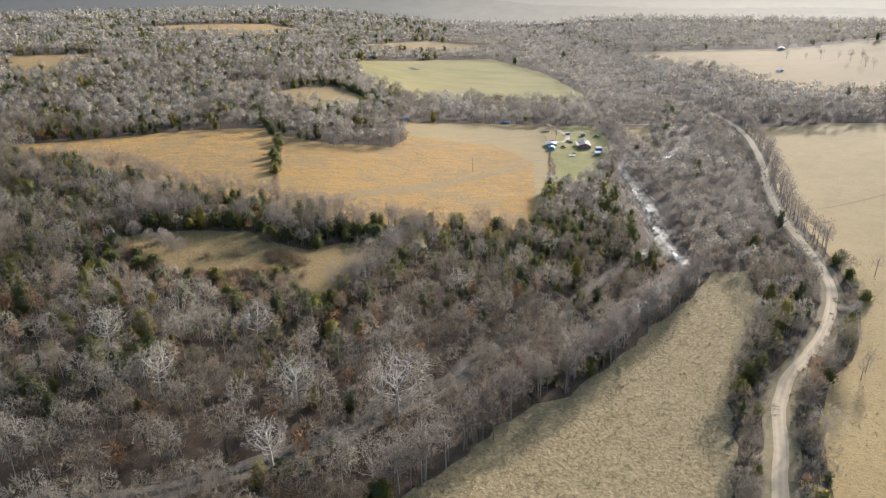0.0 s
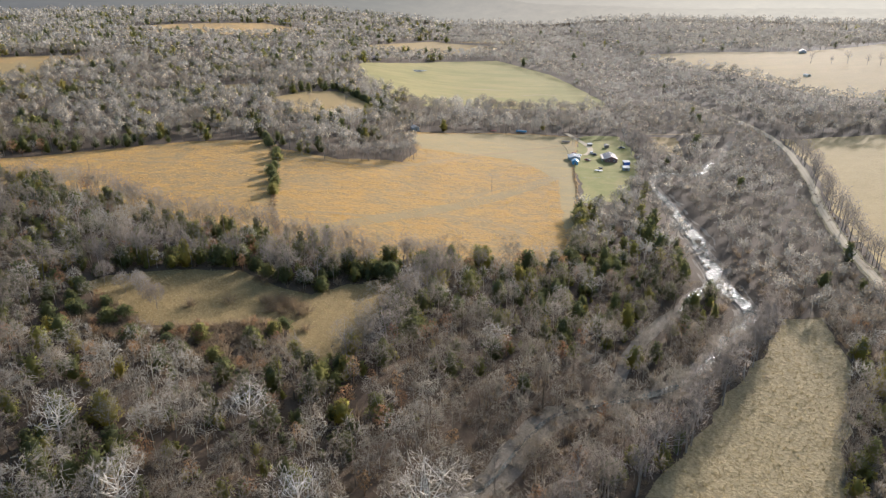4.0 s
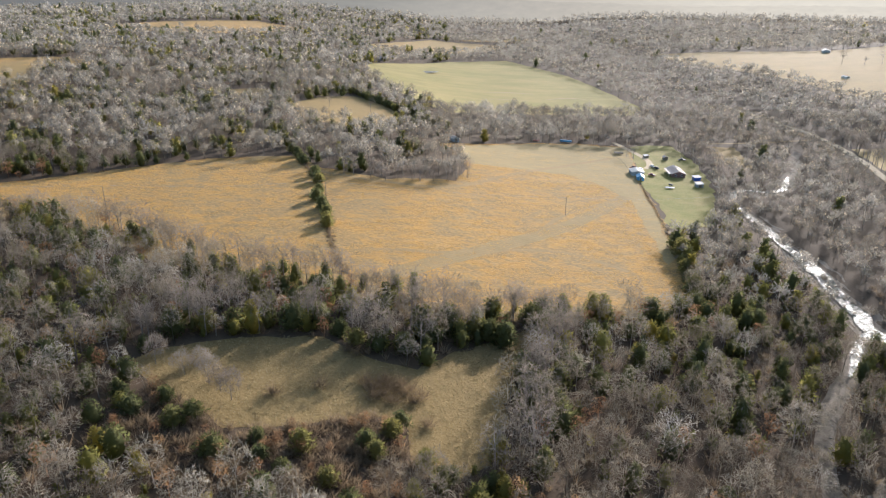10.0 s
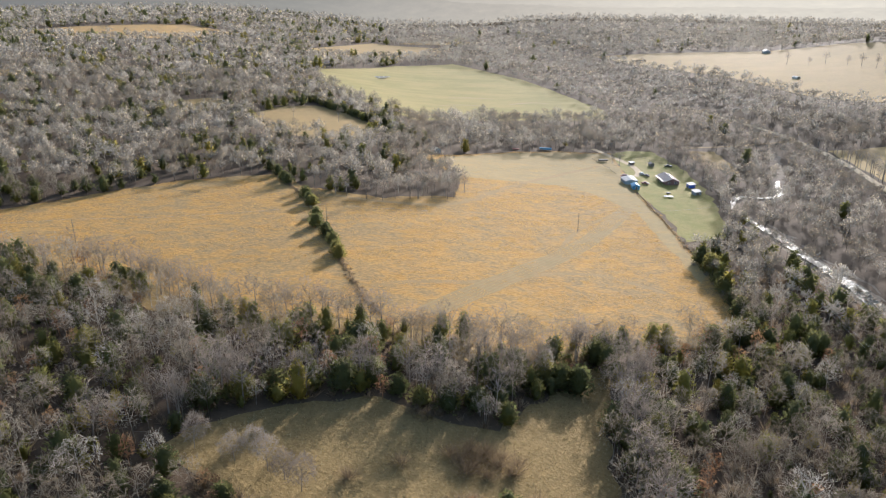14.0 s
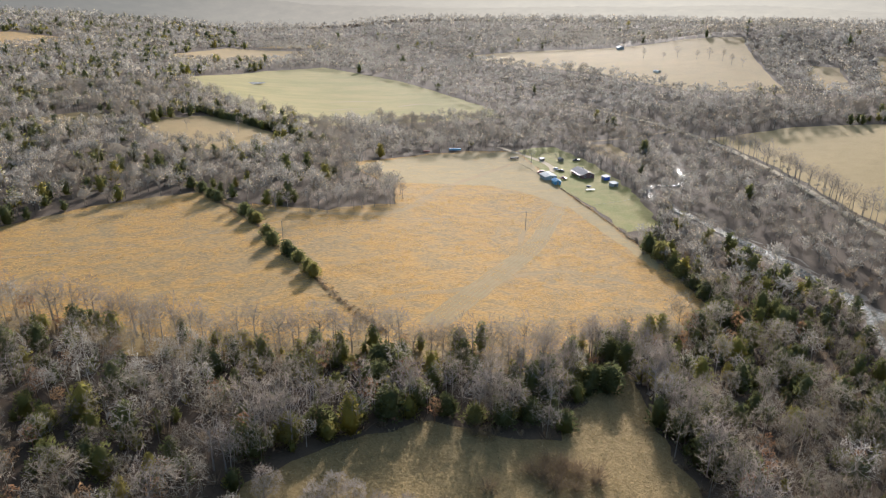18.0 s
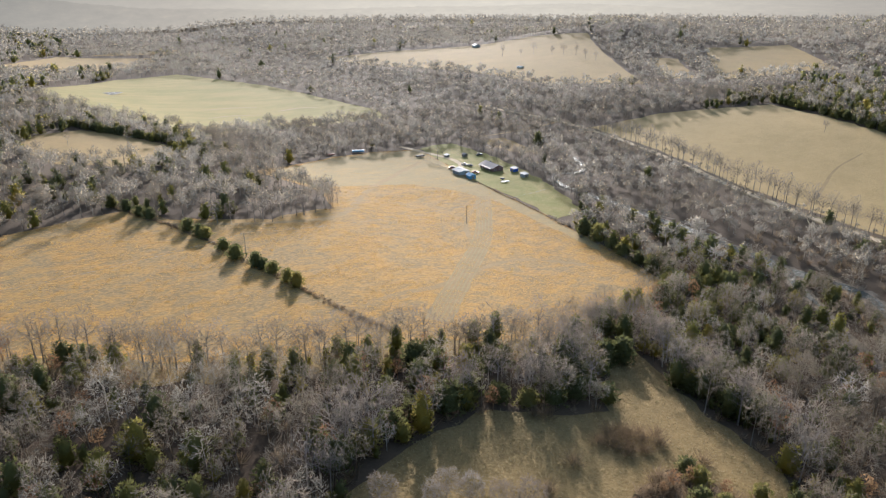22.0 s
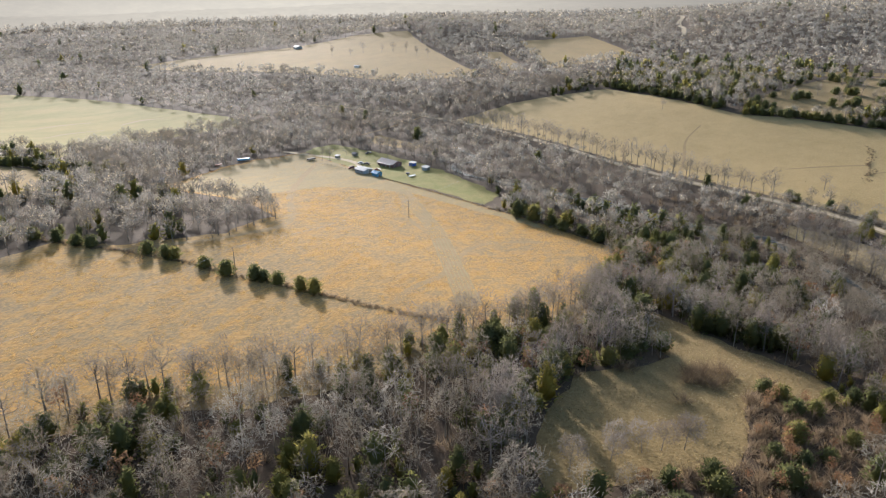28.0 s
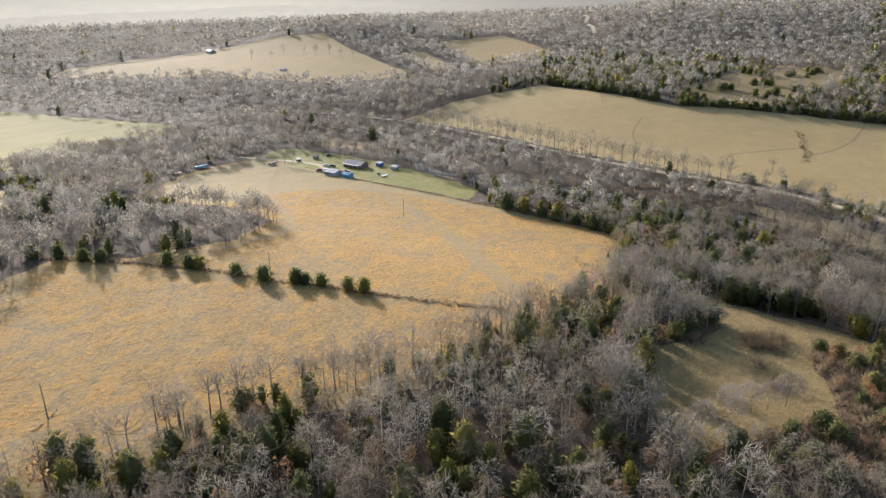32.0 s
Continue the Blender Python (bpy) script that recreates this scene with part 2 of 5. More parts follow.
M_OAKLEAF = tone_mat("dead_oak_leaves", [(0.0, (0.17, 0.10, 0.055)), (0.6, (0.27, 0.15, 0.08)), (1.0, (0.34, 0.22, 0.11))], grain=0.7, through_light=0.5)
M_TUFT = tone_mat("broomsedge", [(0.0, (0.436, 0.287, 0.126)), (0.6, (0.523, 0.324, 0.111)), (1.0, (0.594, 0.353, 0.111))], grain=0.5, through_light=0.72)
M_TUSSOCK = tone_mat("dry_tussocks", [(0.0, (0.243, 0.185, 0.092)), (1.0, (0.450, 0.352, 0.193))], grain=0.7, through_light=0.5)
M_WEED = tone_mat("dry_weeds", [(0.0, (0.14, 0.10, 0.06)), (1.0, (0.27, 0.20, 0.13))], grain=0.7, through_light=0.5)

M_STONE = tone_mat("creek_stone", [(0.0, (0.10, 0.085, 0.07)), (1.0, (0.26, 0.23, 0.19))], grain=1.5)

# distance: far hills that glow unlit, haze and sunward brightness painted into the colour
M_BACK, _n, _l, _p = node_mat("glowing_haze_backdrop")
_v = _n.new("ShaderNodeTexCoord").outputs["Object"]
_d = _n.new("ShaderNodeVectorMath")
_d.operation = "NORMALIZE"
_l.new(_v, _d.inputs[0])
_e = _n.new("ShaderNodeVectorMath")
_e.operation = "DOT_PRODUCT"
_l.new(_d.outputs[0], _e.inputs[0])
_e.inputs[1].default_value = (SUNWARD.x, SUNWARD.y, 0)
# painted haze, brighter and warmer towards the sun
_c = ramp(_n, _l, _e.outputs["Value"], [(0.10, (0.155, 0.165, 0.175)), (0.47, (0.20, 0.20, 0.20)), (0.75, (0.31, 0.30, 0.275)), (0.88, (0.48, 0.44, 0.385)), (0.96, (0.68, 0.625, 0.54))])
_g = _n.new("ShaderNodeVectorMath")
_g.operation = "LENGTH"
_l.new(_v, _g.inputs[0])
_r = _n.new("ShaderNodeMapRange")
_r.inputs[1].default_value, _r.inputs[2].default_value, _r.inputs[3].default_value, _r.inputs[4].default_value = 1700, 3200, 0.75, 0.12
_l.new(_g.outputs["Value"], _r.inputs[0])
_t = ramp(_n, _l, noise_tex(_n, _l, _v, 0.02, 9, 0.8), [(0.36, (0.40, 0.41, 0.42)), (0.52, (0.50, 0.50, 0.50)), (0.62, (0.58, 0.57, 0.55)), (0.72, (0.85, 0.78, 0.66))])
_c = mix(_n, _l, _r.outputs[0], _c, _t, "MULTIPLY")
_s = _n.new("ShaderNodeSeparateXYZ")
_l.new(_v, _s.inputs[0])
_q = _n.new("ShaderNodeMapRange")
# higher ground darker, as if standing out of the painted haze
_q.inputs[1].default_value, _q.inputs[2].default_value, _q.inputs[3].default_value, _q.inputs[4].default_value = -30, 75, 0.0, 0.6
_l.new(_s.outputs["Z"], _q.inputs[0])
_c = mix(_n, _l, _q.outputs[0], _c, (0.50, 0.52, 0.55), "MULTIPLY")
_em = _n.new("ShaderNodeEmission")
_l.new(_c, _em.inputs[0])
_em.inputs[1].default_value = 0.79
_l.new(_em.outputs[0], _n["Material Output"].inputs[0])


# ---- helpers ----
def part(name, bm, material, parent=None, label=""):
    me = bpy.data.meshes.new(name)
    bm.to_mesh(me)
    bm.free()
    ob = new(name, me)
    me.materials.append(material)
    ob.parent = parent
    if label:
        ob["label"] = label
    return ob


def soup(name, verts, tris, material, parent=None, tone=None, normals=None):
    """One mesh object from arrays of corners and triangles."""
    verts, tris = np.asarray(verts, dtype=np.float32), np.asarray(tris, dtype=np.int32)
    me = bpy.data.meshes.new(name)
    me.vertices.add(len(verts))
    me.vertices.foreach_set("co", verts.ravel())
    me.loops.add(tris.size)
    me.loops.foreach_set("vertex_index", tris.ravel())
    me.polygons.add(len(tris))
    me.polygons.foreach_set("loop_start", np.arange(0, tris.size, 3, dtype=np.int32))
    if tone is not None:
        at = me.attributes.new("tone", "FLOAT", "POINT")
        at.data.foreach_set("value", np.asarray(tone, dtype=np.float32))
    me.update(calc_edges=True)
    if normals is not None:
        me.shade_smooth()
        me.normals_split_custom_set_from_vertices(normals)
    ob = new(name, me)
    me.materials.append(material)
    ob.parent = parent
    return ob


def box(bm, size, at=(0, 0, 0), turn=0.0, bevel=0.0):
    made = bmesh.ops.create_cube(bm, size=1, matrix=Matrix.Translation(at) @ Matrix.Rotation(radians(turn), 4, "Z") @ Matrix.Diagonal((*size, 1)))
    if bevel:
        edges = {e for v in made["verts"] for e in v.link_edges}
        bmesh.ops.bevel(bm, geom=list(edges), offset=bevel, segments=2, affect="EDGES")


def tube(bm, a, b, r0, r1, sides=8):
    a, b = Vector(a), Vector(b)
    q = (b - a).to_track_quat("Z", "Y").to_matrix().to_4x4()
    bmesh.ops.create_cone(bm, cap_ends=True, segments=sides, radius1=r0, radius2=r1, depth=(b - a).length, matrix=Matrix.Translation((a + b) / 2) @ q)


# ---- the lie of the land ----
def sig(v):
    return 1 / (1 + np.exp(-np.clip(v, -40, 40)))


RIVER = [(205, 640), (186, 595), (164, 561), (151, 538), (138, 530), (126, 535), (115, 527), (108, 509), (107, 492), (108, 466), (107, 430), (106, 400), (103, 370), (100, 345), (102, 330), (104, 316), (96, 301), (85, 291), (73, 272), (55, 254), (33, 243), (14, 233), (3, 217), (-8, 197), (-25, 178), (-41, 159), (-70, 135), (-110, 118), (-170, 110)]
BRANCH = [(100, 345), (90, 337), (73, 313), (59, 297), (46, 276), (33, 243)]


def spline(points, step):
    """Points at even steps along a smooth line through the given ones."""
    p = np.array(points, dtype=float)
    q = np.vstack([2 * p[0] - p[1], p, 2 * p[-1] - p[-2]])
    out = []
    for i in range(1, len(q) - 2):
        n = max(2, int(np.linalg.norm(q[i + 1] - q[i]) / step))
        s = np.arange(n)[:, None] / n
        out.append(0.5 * (2 * q[i] + (q[i + 1] - q[i - 1]) * s + (2 * q[i - 1] - 5 * q[i] + 4 * q[i + 1] - q[i + 2]) * s**2 + (3 * q[i] - q[i - 1] - 3 * q[i + 1] + q[i + 2]) * s**3))
    return np.vstack(out + [p[-1:]])


RIVER_LINE, BRANCH_LINE = spline(RIVER, 5), spline(BRANCH, 5)


def away(line, x, y):
    """Distance from each place to a line's nearest point."""
    x, y = np.asarray(x, dtype=float), np.asarray(y, dtype=float)
    best = np.full(x.shape, 1e9)
    for px, py in line:
        best = np.minimum(best, (x - px) ** 2 + (y - py) ** 2)
    return np.sqrt(best)


def land(x, y, bed=True):
    x, y = np.asarray(x, dtype=float), np.asarray(y, dtype=float)
    z = -31 - 0.007 * (np.clip(y, -200, 2500) - 250)
    foot = -42 - 0.15 * np.clip(y - 550, 0, 650)
    z = z + 24 * sig((foot - x) / 38) + 24 * sig((-360 - x) / 50) + 18 * sig((x - 290) / 45)
    for a, b, h, sx, sy in ((690, 1040, 38, 120, 130), (450, 400, 10, 110, 120), (950, 620, 28, 180, 200), (520, 850, 8, 120, 120), (1330, 420, 50, 270, 380)):
        z = z + h * np.exp(-(((x - a) / sx) ** 2) / 2 - ((y - b) / sy) ** 2 / 2)
    far = np.clip((np.hypot(x - 50, y - 450) - 1250) / 1900, 0, 1.0)
    z = z + far * (8 + 6 * np.sin(x / 310 + 1.3) * np.sin(y / 270 + 0.4))
    if bed:
        d = np.minimum(away(RIVER_LINE, x, y), away(BRANCH_LINE, x, y) + 1.5)
        z = z - 1.5 * sig((8.0 - d) / 1.0)
    return z


def height(x, y, bed=True):
    return float(land(np.array([x]), np.array([y]), bed)[0])


def axis(*runs):
    return np.concatenate([np.arange(a, b, s) for a, b, s in runs])


def grid_mesh(name, xs, ys, z, material):
    gx, gy = np.meshgrid(xs, ys)
    verts = np.stack([gx.ravel(), gy.ravel(), z.ravel()], 1)
    n, k = len(xs), np.arange(len(ys) - 1)[:, None] * len(xs) + np.arange(len(xs) - 1)[None]
    k = k.ravel()
    tris = np.concatenate([np.stack([k, k + 1, k + n + 1], 1), np.stack([k, k + n + 1, k + n], 1)])
    ob = soup(name, verts, tris, material)
    ob.data.shade_smooth()
    return ob


XS = axis((-4600, -1000, 120), (-1000, -320, 20), (-320, -60, 7), (-60, 170, 3), (170, 420, 8), (420, 1300, 20), (1300, 4700, 120))
YS = axis((-4600, -600, 160), (-600, 60, 20), (60, 130, 7), (130, 600, 4), (600, 1000, 12), (1000, 1600, 22), (1600, 4700, 120))
_gx, _gy = np.meshgrid(XS, YS)
ground = grid_mesh("ground", XS, YS, land(_gx, _gy), M_FLOOR)
tagged(ground, "brown leaf-covered rolling valley ground under bare woods", "ground", kind="structure")


def drape(name, outline, material, step, lift, label, category="field", ragged=1.6, bed=False):
    """A field: an outline on the plan, filled and laid over the land, with an uneven edge."""
    pts = []
    n = len(outline)
    for i in range(n):
        a, b = Vector(outline[i]), Vector(outline[(i + 1) % n])
        m = max(1, int((b - a).length / step))
        for k in range(m):
            p = a.lerp(b, k / m)
            w = noise.noise(Vector((p.x * 0.11, p.y * 0.11, 3.0))) * ragged * 2
            side = Vector((-(b - a).y, (b - a).x)).normalized()
            pts.append(p + side * w)
    edge = [(i, (i + 1) % len(pts)) for i in range(len(pts))]
    xs, ys = [p.x for p in pts], [p.y for p in pts]
    gx, gy = np.meshgrid(np.arange(min(xs), max(xs), step), np.arange(min(ys), max(ys), step))
    inner = inside([tuple(p) for p in pts], gx.ravel(), gy.ravel())
    extra = [Vector((x, y)) for x, y in zip(gx.ravel()[inner], gy.ravel()[inner])]
    v, _, f, *_ = delaunay_2d_cdt(pts + extra, edge, [], 1, 0.02)
    v = np.array([tuple(p) for p in v])
    z = land(v[:, 0], v[:, 1], bed) + lift
    tris = np.array([t for t in f if len(t) == 3], dtype=np.int32)
    a, b, c = v[tris[:, 0]], v[tris[:, 1]], v[tris[:, 2]]
    flip = ((b - a)[:, 0] * (c - a)[:, 1] - (b - a)[:, 1] * (c - a)[:, 0]) < 0
    tris[flip] = tris[flip][:, ::-1]
    ob = soup(name, np.column_stack([v, z]), tris, material)
    ob.data.shade_smooth()
    return tagged(ob, label, category, kind="structure")


def inside(poly, x, y):
    x, y = np.asarray(x, dtype=float), np.asarray(y, dtype=float)
    res = np.zeros(x.shape, dtype=bool)
    for (ax, ay), (bx, by) in zip(poly, poly[1:] + poly[:1]):
        if ay != by:
            res ^= ((ay > y) != (by > y)) & (x < (bx - ax) * (y - ay) / (by - ay) + ax)
    return res


def ribbon(name, line, widths, material, lift, label, category, kind="structure", bed=False, across=4, ragged=0.0):
    """A road, path or stream: a strip of even or changing width laid along a line."""
    line = np.asarray(line, dtype=float)
    d = np.gradient(line, axis=0)
    d /= np.linalg.norm(d, axis=1)[:, None]
    side = np.stack([-d[:, 1], d[:, 0]], 1)
    w = np.interp(np.linspace(0, 1, len(line)), np.linspace(0, 1, len(widths)), widths)
    s = np.linspace(-0.5, 0.5, across + 1)
    rag = np.array([[1 + ragged * noise.noise(Vector((x * 0.09, y * 0.09, k * 5.0))) for k in (0, 1)] for x, y in line])
    grow = np.where(s[None] < 0, rag[:, :1], rag[:, 1:])
    xy = line[:, None] + side[:, None] * (s[None] * grow * w[:, None])[..., None]
    z = land(xy[..., 0], xy[..., 1], bed) + lift
    if not bed and lift < 0:
        z = np.repeat(land(line[:, 0], line[:, 1], False)[:, None], across + 1, 1) + lift
    verts = np.concatenate([xy, z[..., None]], 2).reshape(-1, 3)
    n = across + 1
    k = (np.arange(len(line) - 1)[:, None] * n + np.arange(across)[None]).ravel()
    tris = np.concatenate([np.stack([k, k + n, k + n + 1], 1), np.stack([k, k + n + 1, k + 1], 1)])[:, ::-1]
    ob = soup(name, verts, tris, material)
    ob.data.shade_smooth()
    return tagged(ob, label, category, kind=kind)


# ---- fields ----
HEDGE = [(-158, 537), (-149, 516), (-136, 485), (-128, 455), (-126, 442), (-119, 421), (-116, 404), (-109, 377), (-101, 354)]
GOLD = [(-300, 440), (-275, 457), (-237, 490), (-205, 513), (-175, 523), (-150, 530), (-138, 505), (-118, 497), (-96, 490), (-75, 499), (-58, 503), (-49, 536), (-55, 562), (-68, 598), (-30, 625), (5, 648), (40, 656), (80, 648), (72, 600), (61, 541), (59, 500), (53, 455), (46, 410), (36, 366), (28, 357), (0, 353), (-28, 343), (-60, 333), (-82, 341), (-103, 350), (-128, 352), (-146, 356), (-172, 369), (-190, 384), (-210, 393), (-232, 398), (-260, 412)]
GLADE = [(-157, 282), (-149, 290), (-139, 295), (-126, 300), (-113, 302), (-102, 303), (-95, 299), (-88, 294), (-80, 291), (-72, 290), (-60, 303), (-42, 319), (-33, 329), (-31, 319), (-37, 303), (-44, 284), (-47, 270), (-50, 252), (-60, 242), (-70, 242), (-74, 262), (-82, 264), (-92, 260), (-108, 255), (-120, 253), (-126, 260), (-140, 271)]
SCRUB = [(-140, 271), (-126, 260), (-120, 253), (-108, 255), (-92, 260), (-82, 264), (-74, 262), (-70, 242), (-72, 230), (-95, 229), (-124, 232), (-150, 248)]
MEADOW = [(-40, 110), (-17, 141), (-4, 156), (12, 181), (31, 197), (52, 221), (64, 239), (89, 271), (113, 306), (129, 309), (122, 272), (107, 242), (90, 212), (77, 175), (68, 150), (40, 80), (-20, 70)]
ROAD = [(40, 30), (62, 100), (82, 153), (90, 172), (99, 196), (110, 215), (122, 229), (138, 250), (155, 281), (162, 302), (169, 340), (176, 386), (191, 447), (207, 497), (221, 552), (229, 590), (235, 645), (232, 720), (215, 820)]
ROAD_LINE = spline(ROAD, 5)
FAR_ROAD = spline([(792, 644), (840, 665), (880, 690), (1010, 740), (1090, 820)], 12)
EAST = [(74, 80), (94, 150), (103, 174), (112, 196), (124, 213), (136, 226), (151, 248), (166, 281), (172, 305), (177, 340), (184, 386), (198, 447), (214, 497), (228, 552), (239, 625), (280, 617), (310, 612), (391, 557), (374, 500), (353, 449), (337, 408), (340, 372), (342, 334), (339, 276), (340, 245), (345, 100), (300, -20), (60, 20)]
YARD = [(61, 541), (72, 600), (80, 648), (95, 655), (112, 652), (116, 610), (110, 560), (104, 528), (90, 490), (77, 461), (55, 456), (60, 500)]
FARGREEN = [(-161, 1033), (-152, 921), (-122, 837), (-62, 742), (-20, 775), (60, 782), (124, 781), (133, 828), (118, 940), (99, 1057), (65, 1150), (30, 1235), (-58, 1198)]
SMALLH = [(-194, 708), (-176, 748), (-146, 762), (-124, 738), (-98, 690), (-104, 634), (-138, 622), (-172, 645)]
FARI = [(-187, 1290), (-89, 1539), (56, 1475), (20, 1380), (-40, 1330), (-170, 1240)]
FARJ = [(-640, 1270), (-560, 1390), (-420, 1500), (-316, 1460), (-376, 1250), (-469, 1185)]
HILLK = [(261, 1265), (407, 1204), (561, 1109), (590, 1010), (540, 937), (400, 715), (335, 790), (322, 977), (280, 1120)]
HILLL = [(640, 830), (761, 785), (640, 640), (480, 680)]
HILLM = [(523, 824), (548, 797), (465, 700), (440, 720)]
BEND = [(136, 602), (149, 582), (156, 610), (161, 645), (142, 650), (135, 632)]
LEFTL = [(-520, 760), (-430, 800), (-395, 850), (-470, 860), (-560, 800)]
LEFTM = [(-266, 762), (-240, 782), (-214, 770), (-212, 726), (-250, 716)]
LEFTN = [(-500, 780), (-464, 822), (-426, 766), (-412, 705), (-420, 668), (-470, 700)]
SLOPE = [(346, 392), (379, 425), (397, 410), (448, 400), (543, 388), (653, 314), (600, 290), (496, 288), (378, 322), (350, 340)]
STRIP = [(492, 486), (566, 440), (625, 392), (640, 350), (620, 338), (600, 366), (548, 412), (484, 462)]

MARGIN = [(-62, 590), (-30, 622), (5, 645), (40, 652), (77, 645), (70, 600), (59.5, 541), (57, 500), (51, 456), (45, 412), (38, 405), (42, 455), (46, 505), (36, 530), (20, 552), (-10, 556), (-48, 550)]

EDGE_OF_GOLD = [(36, 366), (28, 357), (0, 353), (-28, 343), (-60, 333), (-82, 341), (-103, 350), (-128, 352), (-146, 356), (-172, 369), (-190, 384), (-210, 393), (-232, 398), (-260, 412), (-300, 440)]
SKIRT = [(x, y + 4) for x, y in EDGE_OF_GOLD] + [(x - 4, y - 11) for x, y in reversed(EDGE_OF_GOLD)]

FIELDS = [
    ("field_margin", SKIRT, M_GLADE, 4, 0.09, "rough dry grass under trees along the hayfield"),
    ("golden_field", GOLD, M_GOLD, 6, 0.12, "golden broomsedge hayfield with tan mown patches"),
    ("mown_margin", MARGIN, M_MARGIN, 6, 0.15, "close-mown greyish tan strip along the hayfield"),
    ("glade", GLADE, M_GLADE, 3, 0.10, "tan grass glade ringed by woods"),
    ("meadow", MEADOW, M_MEADOW, 5, 0.10, "tussocky tan meadow beside the creek woods"),
    ("east_pasture", EAST, M_PASTURE, 9, 0.12, "pale green winter pasture beyond the gravel road"),
    ("yard_lawn", YARD, M_YARD, 5, 0.14, "green mown lawn round the homestead"),
    ("far_pasture", FARGREEN, M_GREEN, 12, 0.15, "grazed green pasture with pale worn patches"),
    ("clearing", SMALLH, M_HAY, 10, 0.15, "small dry grass clearing beside cedars"),
    ("distant_hayfield", FARI, M_HAY, 24, 0.3, "distant tan hayfield on the valley floor"),
    ("distant_hayfield", [(-40, 1560), (30, 1640), (130, 1600), (100, 1540)], M_HAY, 24, 0.3, "distant tan field among hazy woods"),
    ("distant_hayfield", FARJ, M_GOLD, 24, 0.3, "distant golden hayfield on a low ridge"),
    ("hill_field", HILLK, M_HAY, 20, 0.3, "dry tan hillside pasture crossed by tree shadows"),
    ("hill_field", HILLL, M_HAY, 20, 0.3, "tan square hayfield on the far hill"),
    ("hill_field", HILLM, M_HAY, 12, 0.3, "narrow tan strip of hill pasture"),
    ("creek_field", BEND, M_HAY, 6, 0.12, "small dry field in the creek bend"),
    ("ridge_clearing", LEFTL, M_GOLD, 14, 0.2, "dry grass clearing on the wooded ridge"),
    ("ridge_clearing", LEFTM, M_HAY, 10, 0.2, "narrow dry clearing in the woods"),
    ("ridge_clearing", LEFTN, M_HAY, 10, 0.2, "tan grass clearing between dark cedars and woods"),
    ("slope_clearing", SLOPE, M_GLADE, 14, 0.2, "rough grassy slope dotted with cedars and thickets"),
    ("hill_field", STRIP, M_HAY, 12, 0.3, "narrow tan strip of grass behind dark cedars"),
]
for nm, poly, m, st, up, lab in FIELDS:
    drape(nm, poly, m, st, up, lab)

ribbon("verge", ROAD_LINE, [11, 11, 8, 5.6, 5.6, 5.6], M_VERGE, 0.19, "weedy tan grass verge along the gravel road", "verge", across=6, ragged=0.5)
ribbon("road", ROAD_LINE, [4.3], M_ROAD, 0.25, "pale tan gravel farm road", "road", ragged=0.25)
_d = np.gradient(ROAD_LINE, axis=0)
_d = np.stack([-_d[:, 1], _d[:, 0]], 1) / np.linalg.norm(_d, axis=1)[:, None]
for off in (-0.85, 0.85):
    ribbon("wheel_track", ROAD_LINE + _d * off, [0.85], M_TRACK, 0.28, "pale packed wheel track worn in the gravel road", "road", across=2, ragged=0.5)
ribbon("creek_bed", RIVER_LINE, [7, 9, 13, 15, 14, 12, 8, 6.5, 6], M_BAR, 0.05, "stony gravel creek bed", "creek bed", bed=True, across=8, ragged=0.4)
ribbon("creek_bed", BRANCH_LINE, [7, 6, 4.5], M_BAR, 0.09, "stony gravel side channel of the creek", "creek bed", bed=True, across=6, ragged=0.4)
WATER_LINE = RIVER_LINE[np.argmax(RIVER_LINE[:, 1] < 565):]
ribbon("creek", WATER_LINE, [2.4, 3.6, 4.0, 3.6, 4.4, 5.6, 6.4, 6.4, 5.0, 3.2, 2.2, 1.3, 1.2, 1.2, 1.2, 1.2, 1.2, 1.2], M_WATER, -1.05, "shallow creek glittering in the low sun", "creek", across=6, ragged=0.9)
ribbon("creek", BRANCH_LINE[:8], [4.5, 3.6, 1.2], M_WATER, -1.07, "narrow side arm of the creek", "creek", across=4, ragged=0.5)


# ---- trees: patterns ----
def spike(V, T, a, b, r, sides=3, bend=None):
    """A tapering branch, triangular in section; bend gives a middle point."""
    a, b = np.array(a), np.array(b)
    rings = [a, np.array(bend), b] if bend is not None else [a, b]
    radii = [r, r * 0.6, r * 0.15] if bend is not None else [r, r * 0.15]
    base = len(V)
    axis_ = b - a
    u = np.cross(axis_, (0.3, 0.9, 0.2))
    u /= np.linalg.norm(u) + 1e-9
    w = np.cross(axis_, u)
    w /= np.linalg.norm(w) + 1e-9
    for c, q in zip(rings, radii):
        for k in range(sides):
            g = 2 * math.pi * k / sides
            V.append(c + q * (math.cos(g) * u + math.sin(g) * w))
    for i in range(len(rings) - 1):
        for k in range(sides):
            p, n = base + i * sides + k, base + i * sides + (k + 1) % sides
            T.append((p, n, n + sides))
            T.append((p, n + sides, p + sides))


def sliver(V, T, a, b, r, rng):
    """A fine twig: one long thin triangle."""
    a, b = np.array(a), np.array(b)
    s = np.cross(b - a, rng.normal(size=3))
    s = s / (np.linalg.norm(s) + 1e-9) * r
    k = len(V)
    V += [a - s, a + s, b]
    T.append((k, k + 1, k + 2))


